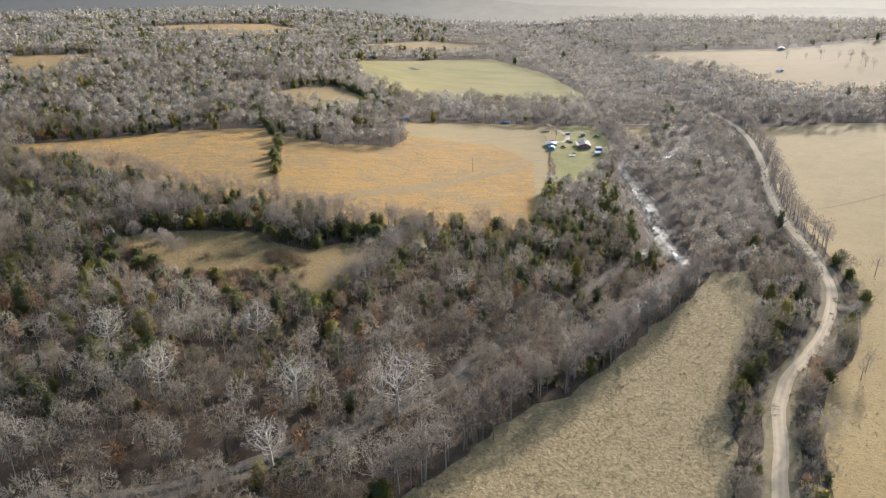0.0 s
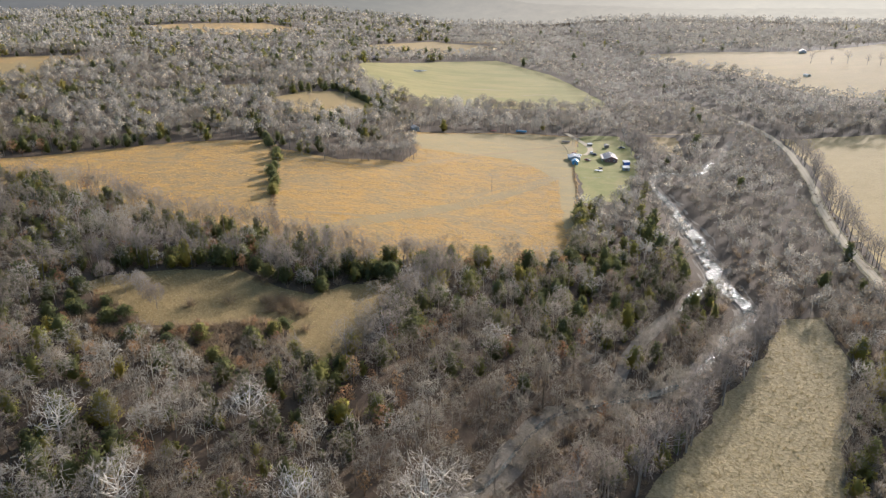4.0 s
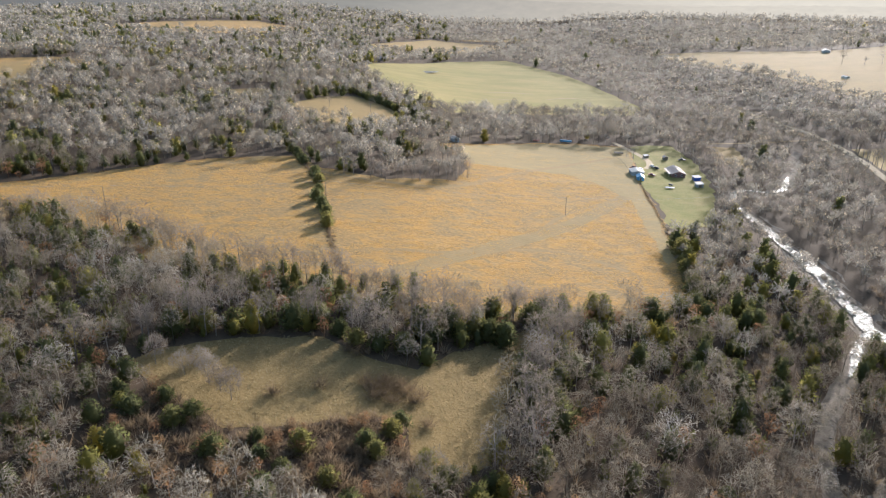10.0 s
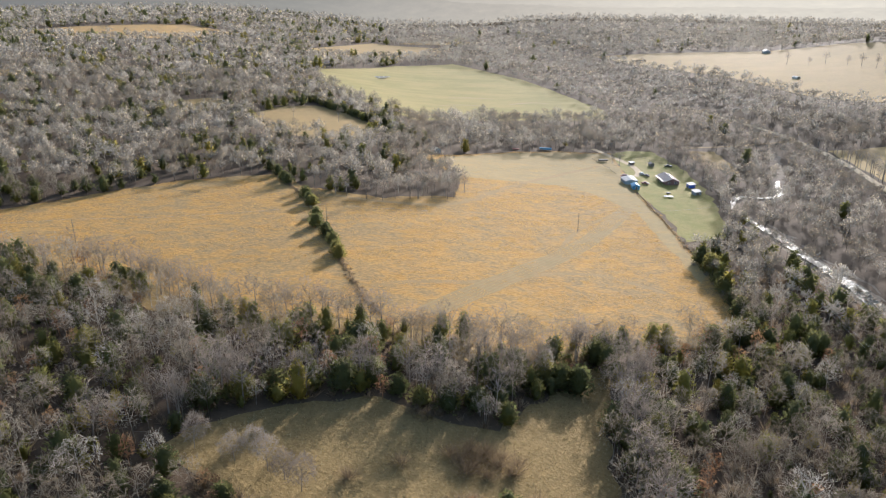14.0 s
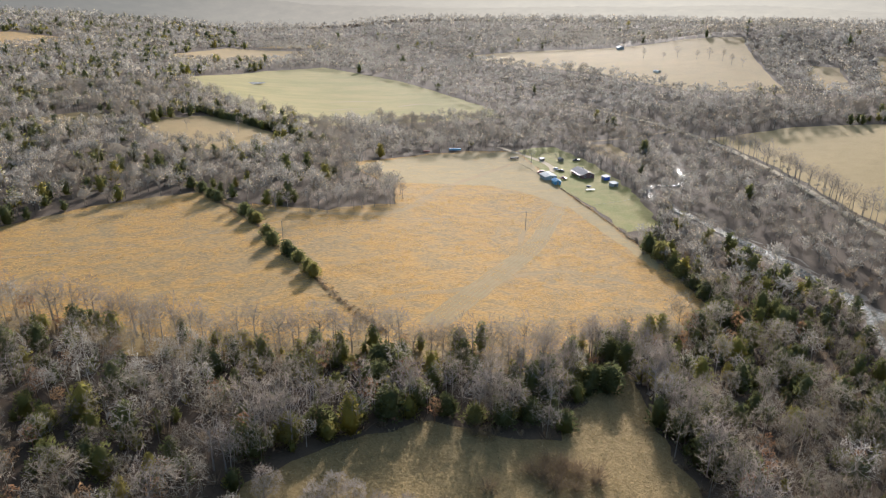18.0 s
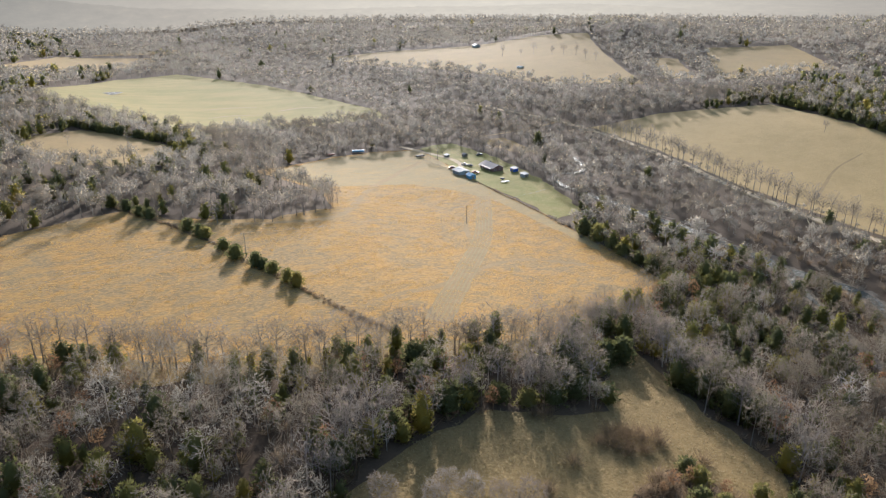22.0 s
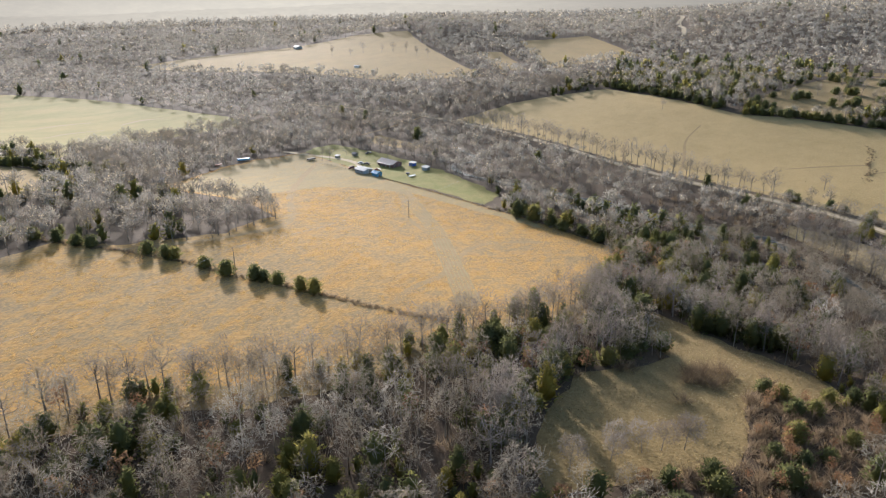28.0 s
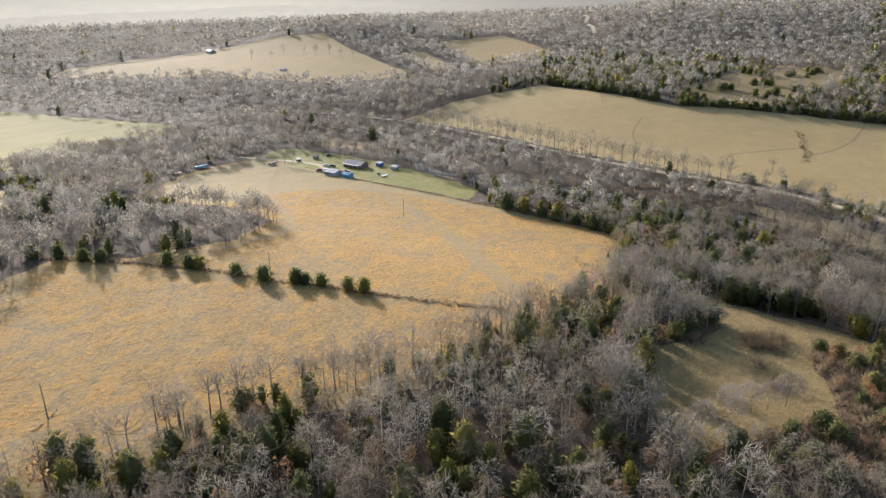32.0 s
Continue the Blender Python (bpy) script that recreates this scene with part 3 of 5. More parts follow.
def bare_tree(seed, limbs, subs, twigs, h=13.0, spread=3.6, base=0.36, twig_r=0.05, reach=2.6, trunk_r=0.2, forks=1, dome=0.36):
    """A leafless tree: wood (trunk and limbs that fan out into a dome) and the fine twigs that fill the dome, as two sets of corners and triangles."""
    rng = np.random.default_rng(seed)
    WV, WT, CV, CT = [], [], [], []
    lean = rng.normal(size=2) * 0.04 * h
    core = np.array([lean[0], lean[1], h * (1 - dome)])
    size = np.array([spread, spread * rng.uniform(0.82, 1.0), h * dome])
    spike(WV, WT, (0, 0, -0.4), core + (0, 0, 0.4 * size[2]), trunk_r, 4 if limbs > 8 else 3, (lean[0] * 0.3, lean[1] * 0.3, h * 0.36))
    phase = rng.uniform(0, 6.28, 3)

    def rim(d, u):
        lump = 1 + 0.13 * math.sin(3 * math.atan2(d[1], d[0]) + phase[0]) + 0.10 * math.sin(5 * d[2] + 2 * d[0] + phase[1])
        return core + d * size * u * lump

    joints = [core.copy()]
    tips = []
    for i in range(limbs):
        f = base + (0.62 - base) * (i + rng.random()) / limbs
        a = np.array([lean[0] * f, lean[1] * f, h * f])
        g, up = i * 2.4 + rng.normal() * 0.3, -0.25 + 1.35 * (i + 0.5) / limbs
        d = np.array([math.cos(g) * math.cos(up), math.sin(g) * math.cos(up), math.sin(up)])
        b = rim(d, rng.uniform(0.72, 0.9))
        mid = a + (b - a) * 0.5 + np.array([d[0], d[1], -0.5]) * 0.10 * spread
        spike(WV, WT, a, b, trunk_r * 0.36, 3, mid)
        tips.append((a, mid, b))
        joints += [mid, (mid + b) / 2, b]
    for i in range(subs):
        a, m, b = tips[i % limbs]
        p = m + (b - m) * rng.uniform(-0.3, 0.8)
        d = (p - core) / size + rng.normal(size=3) * 0.5
        d = d / (np.linalg.norm(d) + 1e-6)
        e = rim(d, rng.uniform(0.75, 0.98))
        sliver(WV, WT, p, e, trunk_r * 0.2, rng)
        joints += [p + (e - p) * k for k in (0.35, 0.6, 0.8)]
    joints = np.array(joints)
    for i in range(twigs):
        d = rng.normal(size=3)
        d[2] = abs(d[2]) * 1.1 - 0.35
        d = d / np.linalg.norm(d)
        e = rim(d, rng.uniform(0.72, 1.06))
        a = joints[np.argmin(((joints - e) ** 2).sum(1) + rng.random(len(joints)) * 0.8)]
        long = np.linalg.norm(e - a)
        if long > reach:
            a = e + (a - e) * reach / long
        sliver(CV, CT, e, a, twig_r, rng)
        for k in range(forks):
            q = a + (e - a) * rng.uniform(0.3, 0.6)
            w = (e - a) * rng.uniform(0.45, 0.7) + rng.normal(size=3) * 0.32 + (0, 0, 0.12)
            sliver(CV, CT, q + w, q, twig_r * 0.8, rng)
    return [np.array(q) for q in (WV, WT, CV, CT)]


def soft_tree(seed, sprays, h, width, r, length, lobes=5):
    """A leafless tree seen from afar: a trunk, a few limbs and rounded lobes filled with twigs."""
    rng = np.random.default_rng(seed)
    V, T = [], []
    sliver(V, T, (0, 0, -0.4), (0, 0, h * 0.8), 0.3, rng)
    sliver(V, T, (0, 0, -0.4), (0.2, 0, h * 0.7), 0.3, rng)
    g0 = rng.uniform(0, 6.28)
    for i in range(lobes):
        g = g0 + i * 2.4
        off = 0 if i == 0 else width * rng.uniform(0.42, 0.56)
        c = np.array([math.cos(g) * off, math.sin(g) * off, h * (0.70 if i == 0 else rng.uniform(0.52, 0.64))])
        sliver(V, T, (0, 0, h * 0.3), c, 0.16, rng)
        size = np.array([width * 0.54, width * 0.54, h * 0.26])
        for k in range(sprays // lobes):
            d = rng.normal(size=3)
            d[2] = abs(d[2]) * 0.9 - 0.3
            d /= np.linalg.norm(d)
            e = c + d * size * rng.uniform(0.45, 1.1)
            out = d * (1, 1, 0.7) + rng.normal(size=3) * 0.35 + (0, 0, 0.55)
            sliver(V, T, e, e - out / np.linalg.norm(out) * length * rng.uniform(0.6, 1.2), r, rng)
    return np.array(V), np.array(T)


def cedar_tree(seed, sprays, h=7.5, width=2.0, cone=0.5, size=0.75, rows=6, cols=7):
    """An evergreen: a dark uneven core and many sprays standing out from it in lobes."""
    rng = np.random.default_rng(seed)
    V, T = [], []
    spike(V, T, (0, 0, -0.3), (0, 0, h * 0.5), 0.16, 3)
    base = len(V)
    phase = rng.uniform(0, 6.28, 4)

    def girth(f, g):
        lobe = 1 + 0.20 * math.sin(3 * g + phase[0] + 5 * f) * math.sin(8 * f + phase[1]) + 0.14 * math.sin(5 * g + phase[2] - 7 * f)
        return width * min(1, f * 5 + 0.35) ** 0.7 * max(0.0, 1 - f) ** cone * lobe

    for i in range(rows):
        f = i / (rows - 1)
        for k in range(cols):
            g = 2 * math.pi * (k + 0.5 * (i % 2)) / cols
            q = girth(f, g) * 0.62 * rng.uniform(0.75, 1.15)
            V.append(np.array([math.cos(g) * q, math.sin(g) * q, h * (0.05 + 0.86 * f)]))
    for i in range(rows - 1):
        for k in range(cols):
            p, n = base + i * cols + k, base + i * cols + (k + 1) % cols
            T += [(p, n, n + cols), (p, n + cols, p + cols)]
    for i in range(sprays):
        f = rng.random() ** 1.15
        g = rng.uniform(0, 2 * math.pi)
        r = girth(f, g) * rng.uniform(0.68, 0.96)
        a = np.array([math.cos(g) * r, math.sin(g) * r, h * (0.05 + 0.9 * f)])
        d = np.array([math.cos(g), math.sin(g), 0.75]) + rng.normal(size=3) * 0.45
        d = d / np.linalg.norm(d) * size * rng.uniform(0.6, 1.3)
        s = np.cross(d, rng.normal(size=3))
        s = s / (np.linalg.norm(s) + 1e-9) * size * rng.uniform(0.22, 0.42)
        k = len(V)
        V += [a - s - d * 0.3, a + s - d * 0.3, a + d]
        T.append((k, k + 1, k + 2))
    return np.array(V), np.array(T)


def leafy_tree(seed, leaves, h=9.0, spread=2.6):
    """An oak that keeps its dead leaves: clumps of small leaf faces along the limbs."""
    rng = np.random.default_rng(seed)
    wv, wt, cv, ct = bare_tree(seed, 6, 6, 20, h, spread)
    V, T = list(wv), [tuple(t) for t in wt]
    for i in range(leaves):
        d = rng.normal(size=3)
        d /= np.linalg.norm(d)
        a = np.array([0, 0, h * 0.62]) + d * np.array([spread, spread, h * 0.34]) * rng.uniform(0.55, 1.0)
        s, w = rng.normal(size=3) * 0.32, rng.normal(size=3) * 0.32
        k = len(V)
        V += [a - s, a + s, a + w]
        T.append((k, k + 1, k + 2))
    return np.array(V), np.array(T)


def shrub(seed, stems, h=2.6, spread=1.7, r=0.05):
    rng = np.random.default_rng(seed)
    V, T = [], []
    for i in range(stems):
        g, q = rng.uniform(0, 2 * math.pi), rng.random()
        a = np.array([math.cos(g) * q * 0.5 * spread, math.sin(g) * q * 0.5 * spread, rng.uniform(-0.1, 0.5) * h * 0.6])
        d = np.array([math.cos(g) * q * spread, math.sin(g) * q * spread, h * rng.uniform(0.35, 0.8)]) + rng.normal(size=3) * 0.35
        sliver(V, T, a, a + d, r, rng)
    return np.array(V), np.array(T)


def whole(tree):
    wv, wt, cv, ct = tree
    return np.vstack([wv, cv]), np.vstack([wt, ct + len(wv)])


def plant(name, patterns, spots, sizes, tones, material, label, category, seed, squash=0.12, kind="stuff", domed=False, rough=0.3):
    """Many plants of a few patterns, each turned and sized by chance, joined into one mesh."""
    rng = np.random.default_rng(seed)
    pick = rng.integers(len(patterns), size=len(spots))
    VV, TT, CC, NN, base = [], [], [], [], 0
    z = land(spots[:, 0], spots[:, 1])
    for i, (pv, pt) in enumerate(patterns):
        ids = np.nonzero(pick == i)[0]
        if not len(ids):
            continue
        if domed:
            # every face turns its front outwards, so that a crown is lit as one round mass
            mid = pv[pt].mean(1) - np.array([0, 0, 0.45 * pv[:, 2].max()])
            face = np.cross(pv[pt[:, 1]] - pv[pt[:, 0]], pv[pt[:, 2]] - pv[pt[:, 0]])
            pt = np.where(((face * mid).sum(1) < 0)[:, None], pt[:, ::-1], pt)
        g = rng.uniform(0, 2 * math.pi, len(ids))
        s, sz = sizes[ids], sizes[ids] * rng.uniform(1 - squash, 1 + squash, len(ids))
        c, n = np.cos(g) * s, np.sin(g) * s
        out = np.empty((len(ids), len(pv), 3), dtype=np.float32)
        out[..., 0] = c[:, None] * pv[None, :, 0] - n[:, None] * pv[None, :, 1] + spots[ids, 0][:, None]
        out[..., 1] = n[:, None] * pv[None, :, 0] + c[:, None] * pv[None, :, 1] + spots[ids, 1][:, None]
        out[..., 2] = sz[:, None] * pv[None, :, 2] + z[ids][:, None]
        TT.append((pt[None] + (base + np.arange(len(ids)) * len(pv))[:, None, None]).reshape(-1, 3))
        VV.append(out.reshape(-1, 3))
        if domed:
            d = (pv - np.array([0, 0, 0.45 * pv[:, 2].max()])) * (1, 1, 0.55)
            d = d / (np.linalg.norm(d, axis=1)[:, None] + 1e-6) + rng.normal(size=pv.shape) * rough
            q = np.empty_like(out)
            q[..., 0] = np.cos(g)[:, None] * d[None, :, 0] - np.sin(g)[:, None] * d[None, :, 1]
            q[..., 1] = np.sin(g)[:, None] * d[None, :, 0] + np.cos(g)[:, None] * d[None, :, 1]
            q[..., 2] = d[None, :, 2]
            NN.append((q / np.linalg.norm(q, axis=2)[..., None]).reshape(-1, 3))
        CC.append(np.repeat(tones[ids], len(pv)))
        base += len(ids) * len(pv)
    ob = soup(name, np.vstack(VV), np.vstack(TT), material, tone=np.concatenate(CC), normals=np.vstack(NN) if domed else None)
    return tagged(ob, label, category, kind=kind)


def patchy(x, y, scale, z=0.0):
    """Smooth chance pattern between 0 and 1, for patches of one kind of plant."""
    return np.array([0.5 + 0.5 * noise.noise(Vector((a * scale, b * scale, z))) for a, b in zip(x, y)])


# ---- where the woods stand ----
FENCE_GAP = [(50, 450), (68, 450), (72, 545), (56, 545)]
OPEN = [GOLD, GLADE, MEADOW, EAST, YARD, FARGREEN, SMALLH, FARI, FARJ, HILLK, HILLL, HILLM, BEND, LEFTL, LEFTM, LEFTN, SLOPE, STRIP, SCRUB, FENCE_GAP]
WAY = [(0, 0), (-25, 70), (-97, 136), (-160, 162), (-210, 182), (-267, 225)]
WAY_LINE = spline(WAY, 25)


def wood_spots(x0, x1, y0, y1, step, near, far, seed, ring=(0, 1400)):
    rng = np.random.default_rng(seed)
    gx, gy = np.meshgrid(np.arange(x0, x1, step), np.arange(y0, y1, step))
    x = gx.ravel() + rng.uniform(-0.48, 0.48, gx.size) * step
    y = gy.ravel() + rng.uniform(-0.48, 0.48, gx.size) * step
    d = away(WAY_LINE, x, y)
    keep = (d >= near) & (d < far)
    # the fan of country that lies ahead of the way
    keep &= (np.degrees(np.arctan2(x - 45, y + 60)) > -42)
    keep &= (y > 190 - 0.10 * (x + 267)) | (x < 300)
    keep &= y > 40 - 0.5 * x
    x, y = x[keep], y[keep]
    for poly in OPEN:
        out = ~inside(poly, x, y)
        x, y = x[out], y[out]
    out = (away(ROAD_LINE, x, y) > np.where(y > 310, 4.5, 6.0)) & (away(RIVER_LINE, x, y) > np.where(y > 480, 3.2, np.where(y > 295, 10.5, 2.8))) & (away(BRANCH_LINE, x, y) > 3.2)
    reach = np.hypot(x - 50, y - 300)
    out &= (reach >= ring[0]) & (reach < ring[1])
    out &= away(FAR_ROAD, x, y) > 9
    return np.stack([x[out], y[out]], 1)


def cedar_share(x, y):
    """Where evergreens gather: along the field's edge, in the creek woods and in patches."""
    p = patchy(x, y, 0.022, 7.0)
    s = np.where(p > 0.55, 0.48, np.where(p > 0.45, 0.26, 0.12))
    s = np.where((y > 450) & (x > -60), np.where(p > 0.66, 0.10, 0.003), s)
    edge = (x > 20) & (x < 90) & (y > 330) & (y < 470)
    s = np.where(edge, 0.5, s)
    mid = (x > -60) & (x < 60) & (y > 285) & (y < 345)
    s = np.where(mid, 0.45, s)
    s = np.where((y < 290) & (away(RIVER_LINE, x, y) < 26), 0.05, s)
    s = np.where((x > 95) & (y > 280) & (y < 680), 0.012, s)
    s = np.where((x > 330) & (x < 640) & (y > 250) & (y < 600), 0.5, s)
    s = np.where((x < -120) & (y > 540), np.where(p > 0.52, 0.38, 0.06), s)
    return s


def fill(spots, patterns_bare, patterns_cedar, names, size, seed, mats, cedar_size=1.0, oak=None, domed=False, haze_bias=0.0, spread=0.26):
    rng = np.random.default_rng(seed)
    x, y = spots[:, 0], spots[:, 1]
    roll = rng.random(len(spots))
    share = cedar_share(x, y)
    ced = roll < share
    leaf = (~ced) & (roll > 0.92) if oak is not None else np.zeros(len(spots), dtype=bool)
    bare = ~ced & ~leaf
    # distance haze painted into the twig tone: darker near, paler far
    tone = np.clip(0.5 + haze_bias + 1.2 * (patchy(x, y, 0.022, 2.0) - 0.5) + rng.normal(size=len(x)) * spread, 0, 1)
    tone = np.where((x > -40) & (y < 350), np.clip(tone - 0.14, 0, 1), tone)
    grow = size * rng.uniform(0.7, 1.25, len(x))
    grow = np.where((x > 110) & (x < 240) & (y > 290), grow * 0.85, grow)
    beside = away(ROAD_LINE, x, y)
    grow = np.where((y > 330) & (x < 240) & (beside < 30), grow * np.clip(beside / 14, 0.5, 1), grow)
    plant(names[0], patterns_bare, spots[bare], grow[bare], tone[bare], mats[0], names[1], "woods", seed + 1, domed=domed, rough=1.0 if oak else 0.1)
    if ced.any():
        plant(names[2], patterns_cedar, spots[ced], cedar_size * rng.uniform(0.6, 1.35, ced.sum()), rng.random(ced.sum()), mats[1], names[3], "cedars", seed + 2, domed=domed)
    if leaf.any():
        plant("oak_saplings", oak, spots[leaf], rng.uniform(0.7, 1.15, leaf.sum()), rng.random(leaf.sum()), M_OAKLEAF, "oaks still holding rusty brown leaves", "oaks", seed + 3)


NEAR_BARE = [whole(bare_tree(10 + i, 6, 30, 250, h=h, spread=sp, twig_r=0.05, forks=1, trunk_r=0.17)) for i, (h, sp) in enumerate([(12, 3.9), (11, 4.4), (13.5, 3.7), (9.5, 4.0), (12, 4.8), (11.5, 3.4), (13, 4.3)])]
MID_BARE = [soft_tree(30 + i, 120, h, sp, 0.22, 2.6) for i, (h, sp) in enumerate([(13, 4.7), (12, 5.2), (14.5, 4.5), (11, 4.8), (13.5, 4.2)])]
FAR_BARE = [soft_tree(50 + i, 33, h, w, 0.65, 3.4, 3) for i, (h, w) in enumerate([(11.5, 6.4), (12.5, 6.0), (10.5, 6.8), (13, 6.2)])]
LAST_BARE = [soft_tree(60 + i, 16, 12, 6.4, 0.9, 3.4, 2) for i in range(3)]
NEAR_CEDAR = [cedar_tree(70 + i, 270, h=h, width=w * 1.12, cone=c, size=0.62) for i, (h, w, c) in enumerate([(8.0, 3.0, 0.36), (9.0, 2.7, 0.48), (7.0, 3.2, 0.34), (9.0, 3.2, 0.36)])]
MID_CEDAR = [cedar_tree(80 + i, 60, h=7.0, width=2.7, cone=0.45, size=1.0, rows=5, cols=6) for i in range(3)]
FAR_CEDAR = [cedar_tree(90 + i, 16, h=8.5, width=3.8, cone=0.42, size=1.6, rows=4, cols=5) for i in range(3)]
OAKS = [leafy_tree(95 + i, 110) for i in range(3)]
SHRUBS = [shrub(100 + i, 46, r=0.07) for i in range(4)]

near_spots = wood_spots(-480, 330, 60, 640, 6.2, 0, 275, 1)
fill(near_spots, NEAR_BARE, NEAR_CEDAR, ("bare_woods", "leafless grey hardwoods with fine twiggy crowns", "cedar_undergrowth", "dark olive cedars among the bare trees"), 1.0, 200, (M_BARE, M_CEDAR), 1.0, OAKS, haze_bias=-0.22, domed=True, spread=0.30)
mid_spots = wood_spots(-700, 800, -50, 1000, 7.7, 275, 700, 2)
fill(mid_spots, MID_BARE, MID_CEDAR, ("bare_woods", "grey-brown leafless woods along creek and ridge", "cedar_thicket", "dark cedars scattered through the woods"), 1.0, 220, (M_FARBARE, M_CEDAR), 1.25, domed=True, haze_bias=0.03, spread=0.12)
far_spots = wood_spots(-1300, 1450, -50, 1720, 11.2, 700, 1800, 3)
fill(far_spots, FAR_BARE, FAR_CEDAR, ("distant_woods", "hazy leafless woods on the far hills", "distant_cedars", "dark evergreen patches in far woods"), 1.05, 240, (M_FARBARE, M_CEDAR), 1.35, domed=True, haze_bias=0.22, spread=0.07)

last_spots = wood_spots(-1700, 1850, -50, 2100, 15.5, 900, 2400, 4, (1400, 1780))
fill(last_spots, LAST_BARE, FAR_CEDAR, ("distant_woods", "faint leafless woods on the last hills", "distant_cedars", "faint dark evergreens on the last hills"), 1.45, 260, (M_FARBARE, M_CEDAR), 1.6, domed=True, haze_bias=0.32, spread=0.05)

rng = np.random.default_rng(5)
brush = wood_spots(-330, 320, 100, 420, 6.6, 0, 330, 6)
plant("brush", SHRUBS, brush, rng.uniform(0.7, 1.7, len(brush)), rng.random(len(brush)), M_WEED, "tangled leafless brush under the woods", "brush", 300)


under = wood_spots(-330, 120, 120, 440, 8.5, 0, 300, 8)
under = under[cedar_share(under[:, 0], under[:, 1]) > 0.1]
under = under[patchy(under[:, 0], under[:, 1], 0.05, 12.0) > 0.42]
plant("cedar_saplings", MID_CEDAR, under, rng.uniform(0.35, 0.85, len(under)), rng.uniform(0.25, 1.0, len(under)), M_CEDAR, "low olive cedars and green brush under bare trees", "cedars", 302, domed=True)


def along(line, step, scatter, seed):
    r = np.random.default_rng(seed)
    p = spline(line, step)
    return p + r.normal(size=p.shape) * scatter


# distance ring: hill shapes that glow by themselves
BX, BY = np.meshgrid(np.radians(np.arange(-75, 131, 0.4)), np.concatenate([np.arange(1740, 2600, 50), np.arange(2600, 4500, 130)]))
_x, _y = np.sin(BX) * BY + 50, np.cos(BX) * BY + 300
_w = np.sin(BY / 95 + 2.2 * np.sin(BX * 2.1) + 0.8 * np.sin(BX * 7)) * (0.7 + 0.5 * np.sin(BX * 3.3 + BY / 300))
_z = land(_x, _y) + 6 + 0.022 * (BY - 1740) + 30 * np.clip((BY - 3200) / 1000, 0, 1) + np.clip((BY - 1740) / 300, 0, 1) * (34 * np.maximum(_w + 0.75, 0) + 5 * np.sin(BX * 19 + BY / 60) + 5) + 1.5 * np.sin(BX * 310 + BY / 9) * np.sin(BX * 127 + BY / 31)
_n1 = BX.shape[1]
_k = (np.arange(BX.shape[0] - 1)[:, None] * _n1 + np.arange(_n1 - 1)[None]).ravel()
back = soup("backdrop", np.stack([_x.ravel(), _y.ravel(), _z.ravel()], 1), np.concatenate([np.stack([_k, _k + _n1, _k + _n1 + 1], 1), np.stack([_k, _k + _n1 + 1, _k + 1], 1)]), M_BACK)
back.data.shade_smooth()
tagged(back, "glowing backdrop of far wooded hills with painted haze", "distant hills", kind="structure")

# ---- single trees ----
def mesh_of(V, T, name, material):
    ob = soup(name, V, T, material)
    me = ob.data
    bpy.data.objects.remove(ob)
    return me


def tree_thing(name, wood, crown, at, turn, size, label, category, group):
    root = new(name)
    root.empty_display_size = 0.5
    root.matrix_basis = pose(at[0], at[1], height(*at), 0, 0, turn) @ Matrix.Diagonal((size, size, size, 1))
    for nm, me in (("trunk", wood), ("crown", crown)):
        ob = new(nm, me)
        ob.parent = root
    return tagged(root, label, category, group)


def bare_meshes(seed, wood_mat, twig_mat, **kw):
    wv, wt, cv, ct = bare_tree(seed, **kw)
    return mesh_of(wv, wt, "trunk", wood_mat), mesh_of(cv, ct, "crown", twig_mat)


def cedar_meshes(seed, sprays, **kw):
    v, t = cedar_tree(seed, sprays, **kw)
    wood = t.max(axis=1) < 6
    return mesh_of(v[:6], t[wood], "trunk", M_BARK), mesh_of(v[6:], t[~wood] - 6, "crown", M_CEDAR_ONE)


EDGE = [bare_meshes(400 + i, M_BARK, M_TWIG, limbs=9, subs=40, twigs=150, h=h, spread=sp, twig_r=0.042, trunk_r=0.2, forks=1, base=0.42) for i, (h, sp) in enumerate([(12, 3.2), (10.5, 3.5), (13, 2.9), (9.5, 3.1), (11.5, 3.8)])]
BIG = [bare_meshes(420 + i, M_PALEBARK, M_PALETWIG, limbs=14, subs=90, twigs=420, h=17, spread=7.0, twig_r=0.05, trunk_r=0.42, forks=1, base=0.24, dome=0.42) for i in range(2)]
SOFT = [bare_meshes(430 + i, M_BARK, M_TWIG, limbs=10, subs=60, twigs=620, h=9.5, spread=3.2, twig_r=0.045, trunk_r=0.13, base=0.22, dome=0.40) for i in range(2)]
CEDARS = [cedar_meshes(440 + i, 320, h=h, width=w, cone=c, size=0.6, rows=7, cols=9) for i, (h, w, c) in enumerate([(5.3, 3.4, 0.34), (5.7, 3.2, 0.38), (4.6, 3.1, 0.32), (5.1, 3.7, 0.34)])]
rt = random.Random(11)


def row_of(name, kinds, spots, sizes, label, category, group):
    for i, p in enumerate(spots):
        w, c = kinds[i % len(kinds)]
        tree_thing(name, w, c, (float(p[0]), float(p[1])), rt.uniform(0, 360), rt.uniform(*sizes), label, category, group)


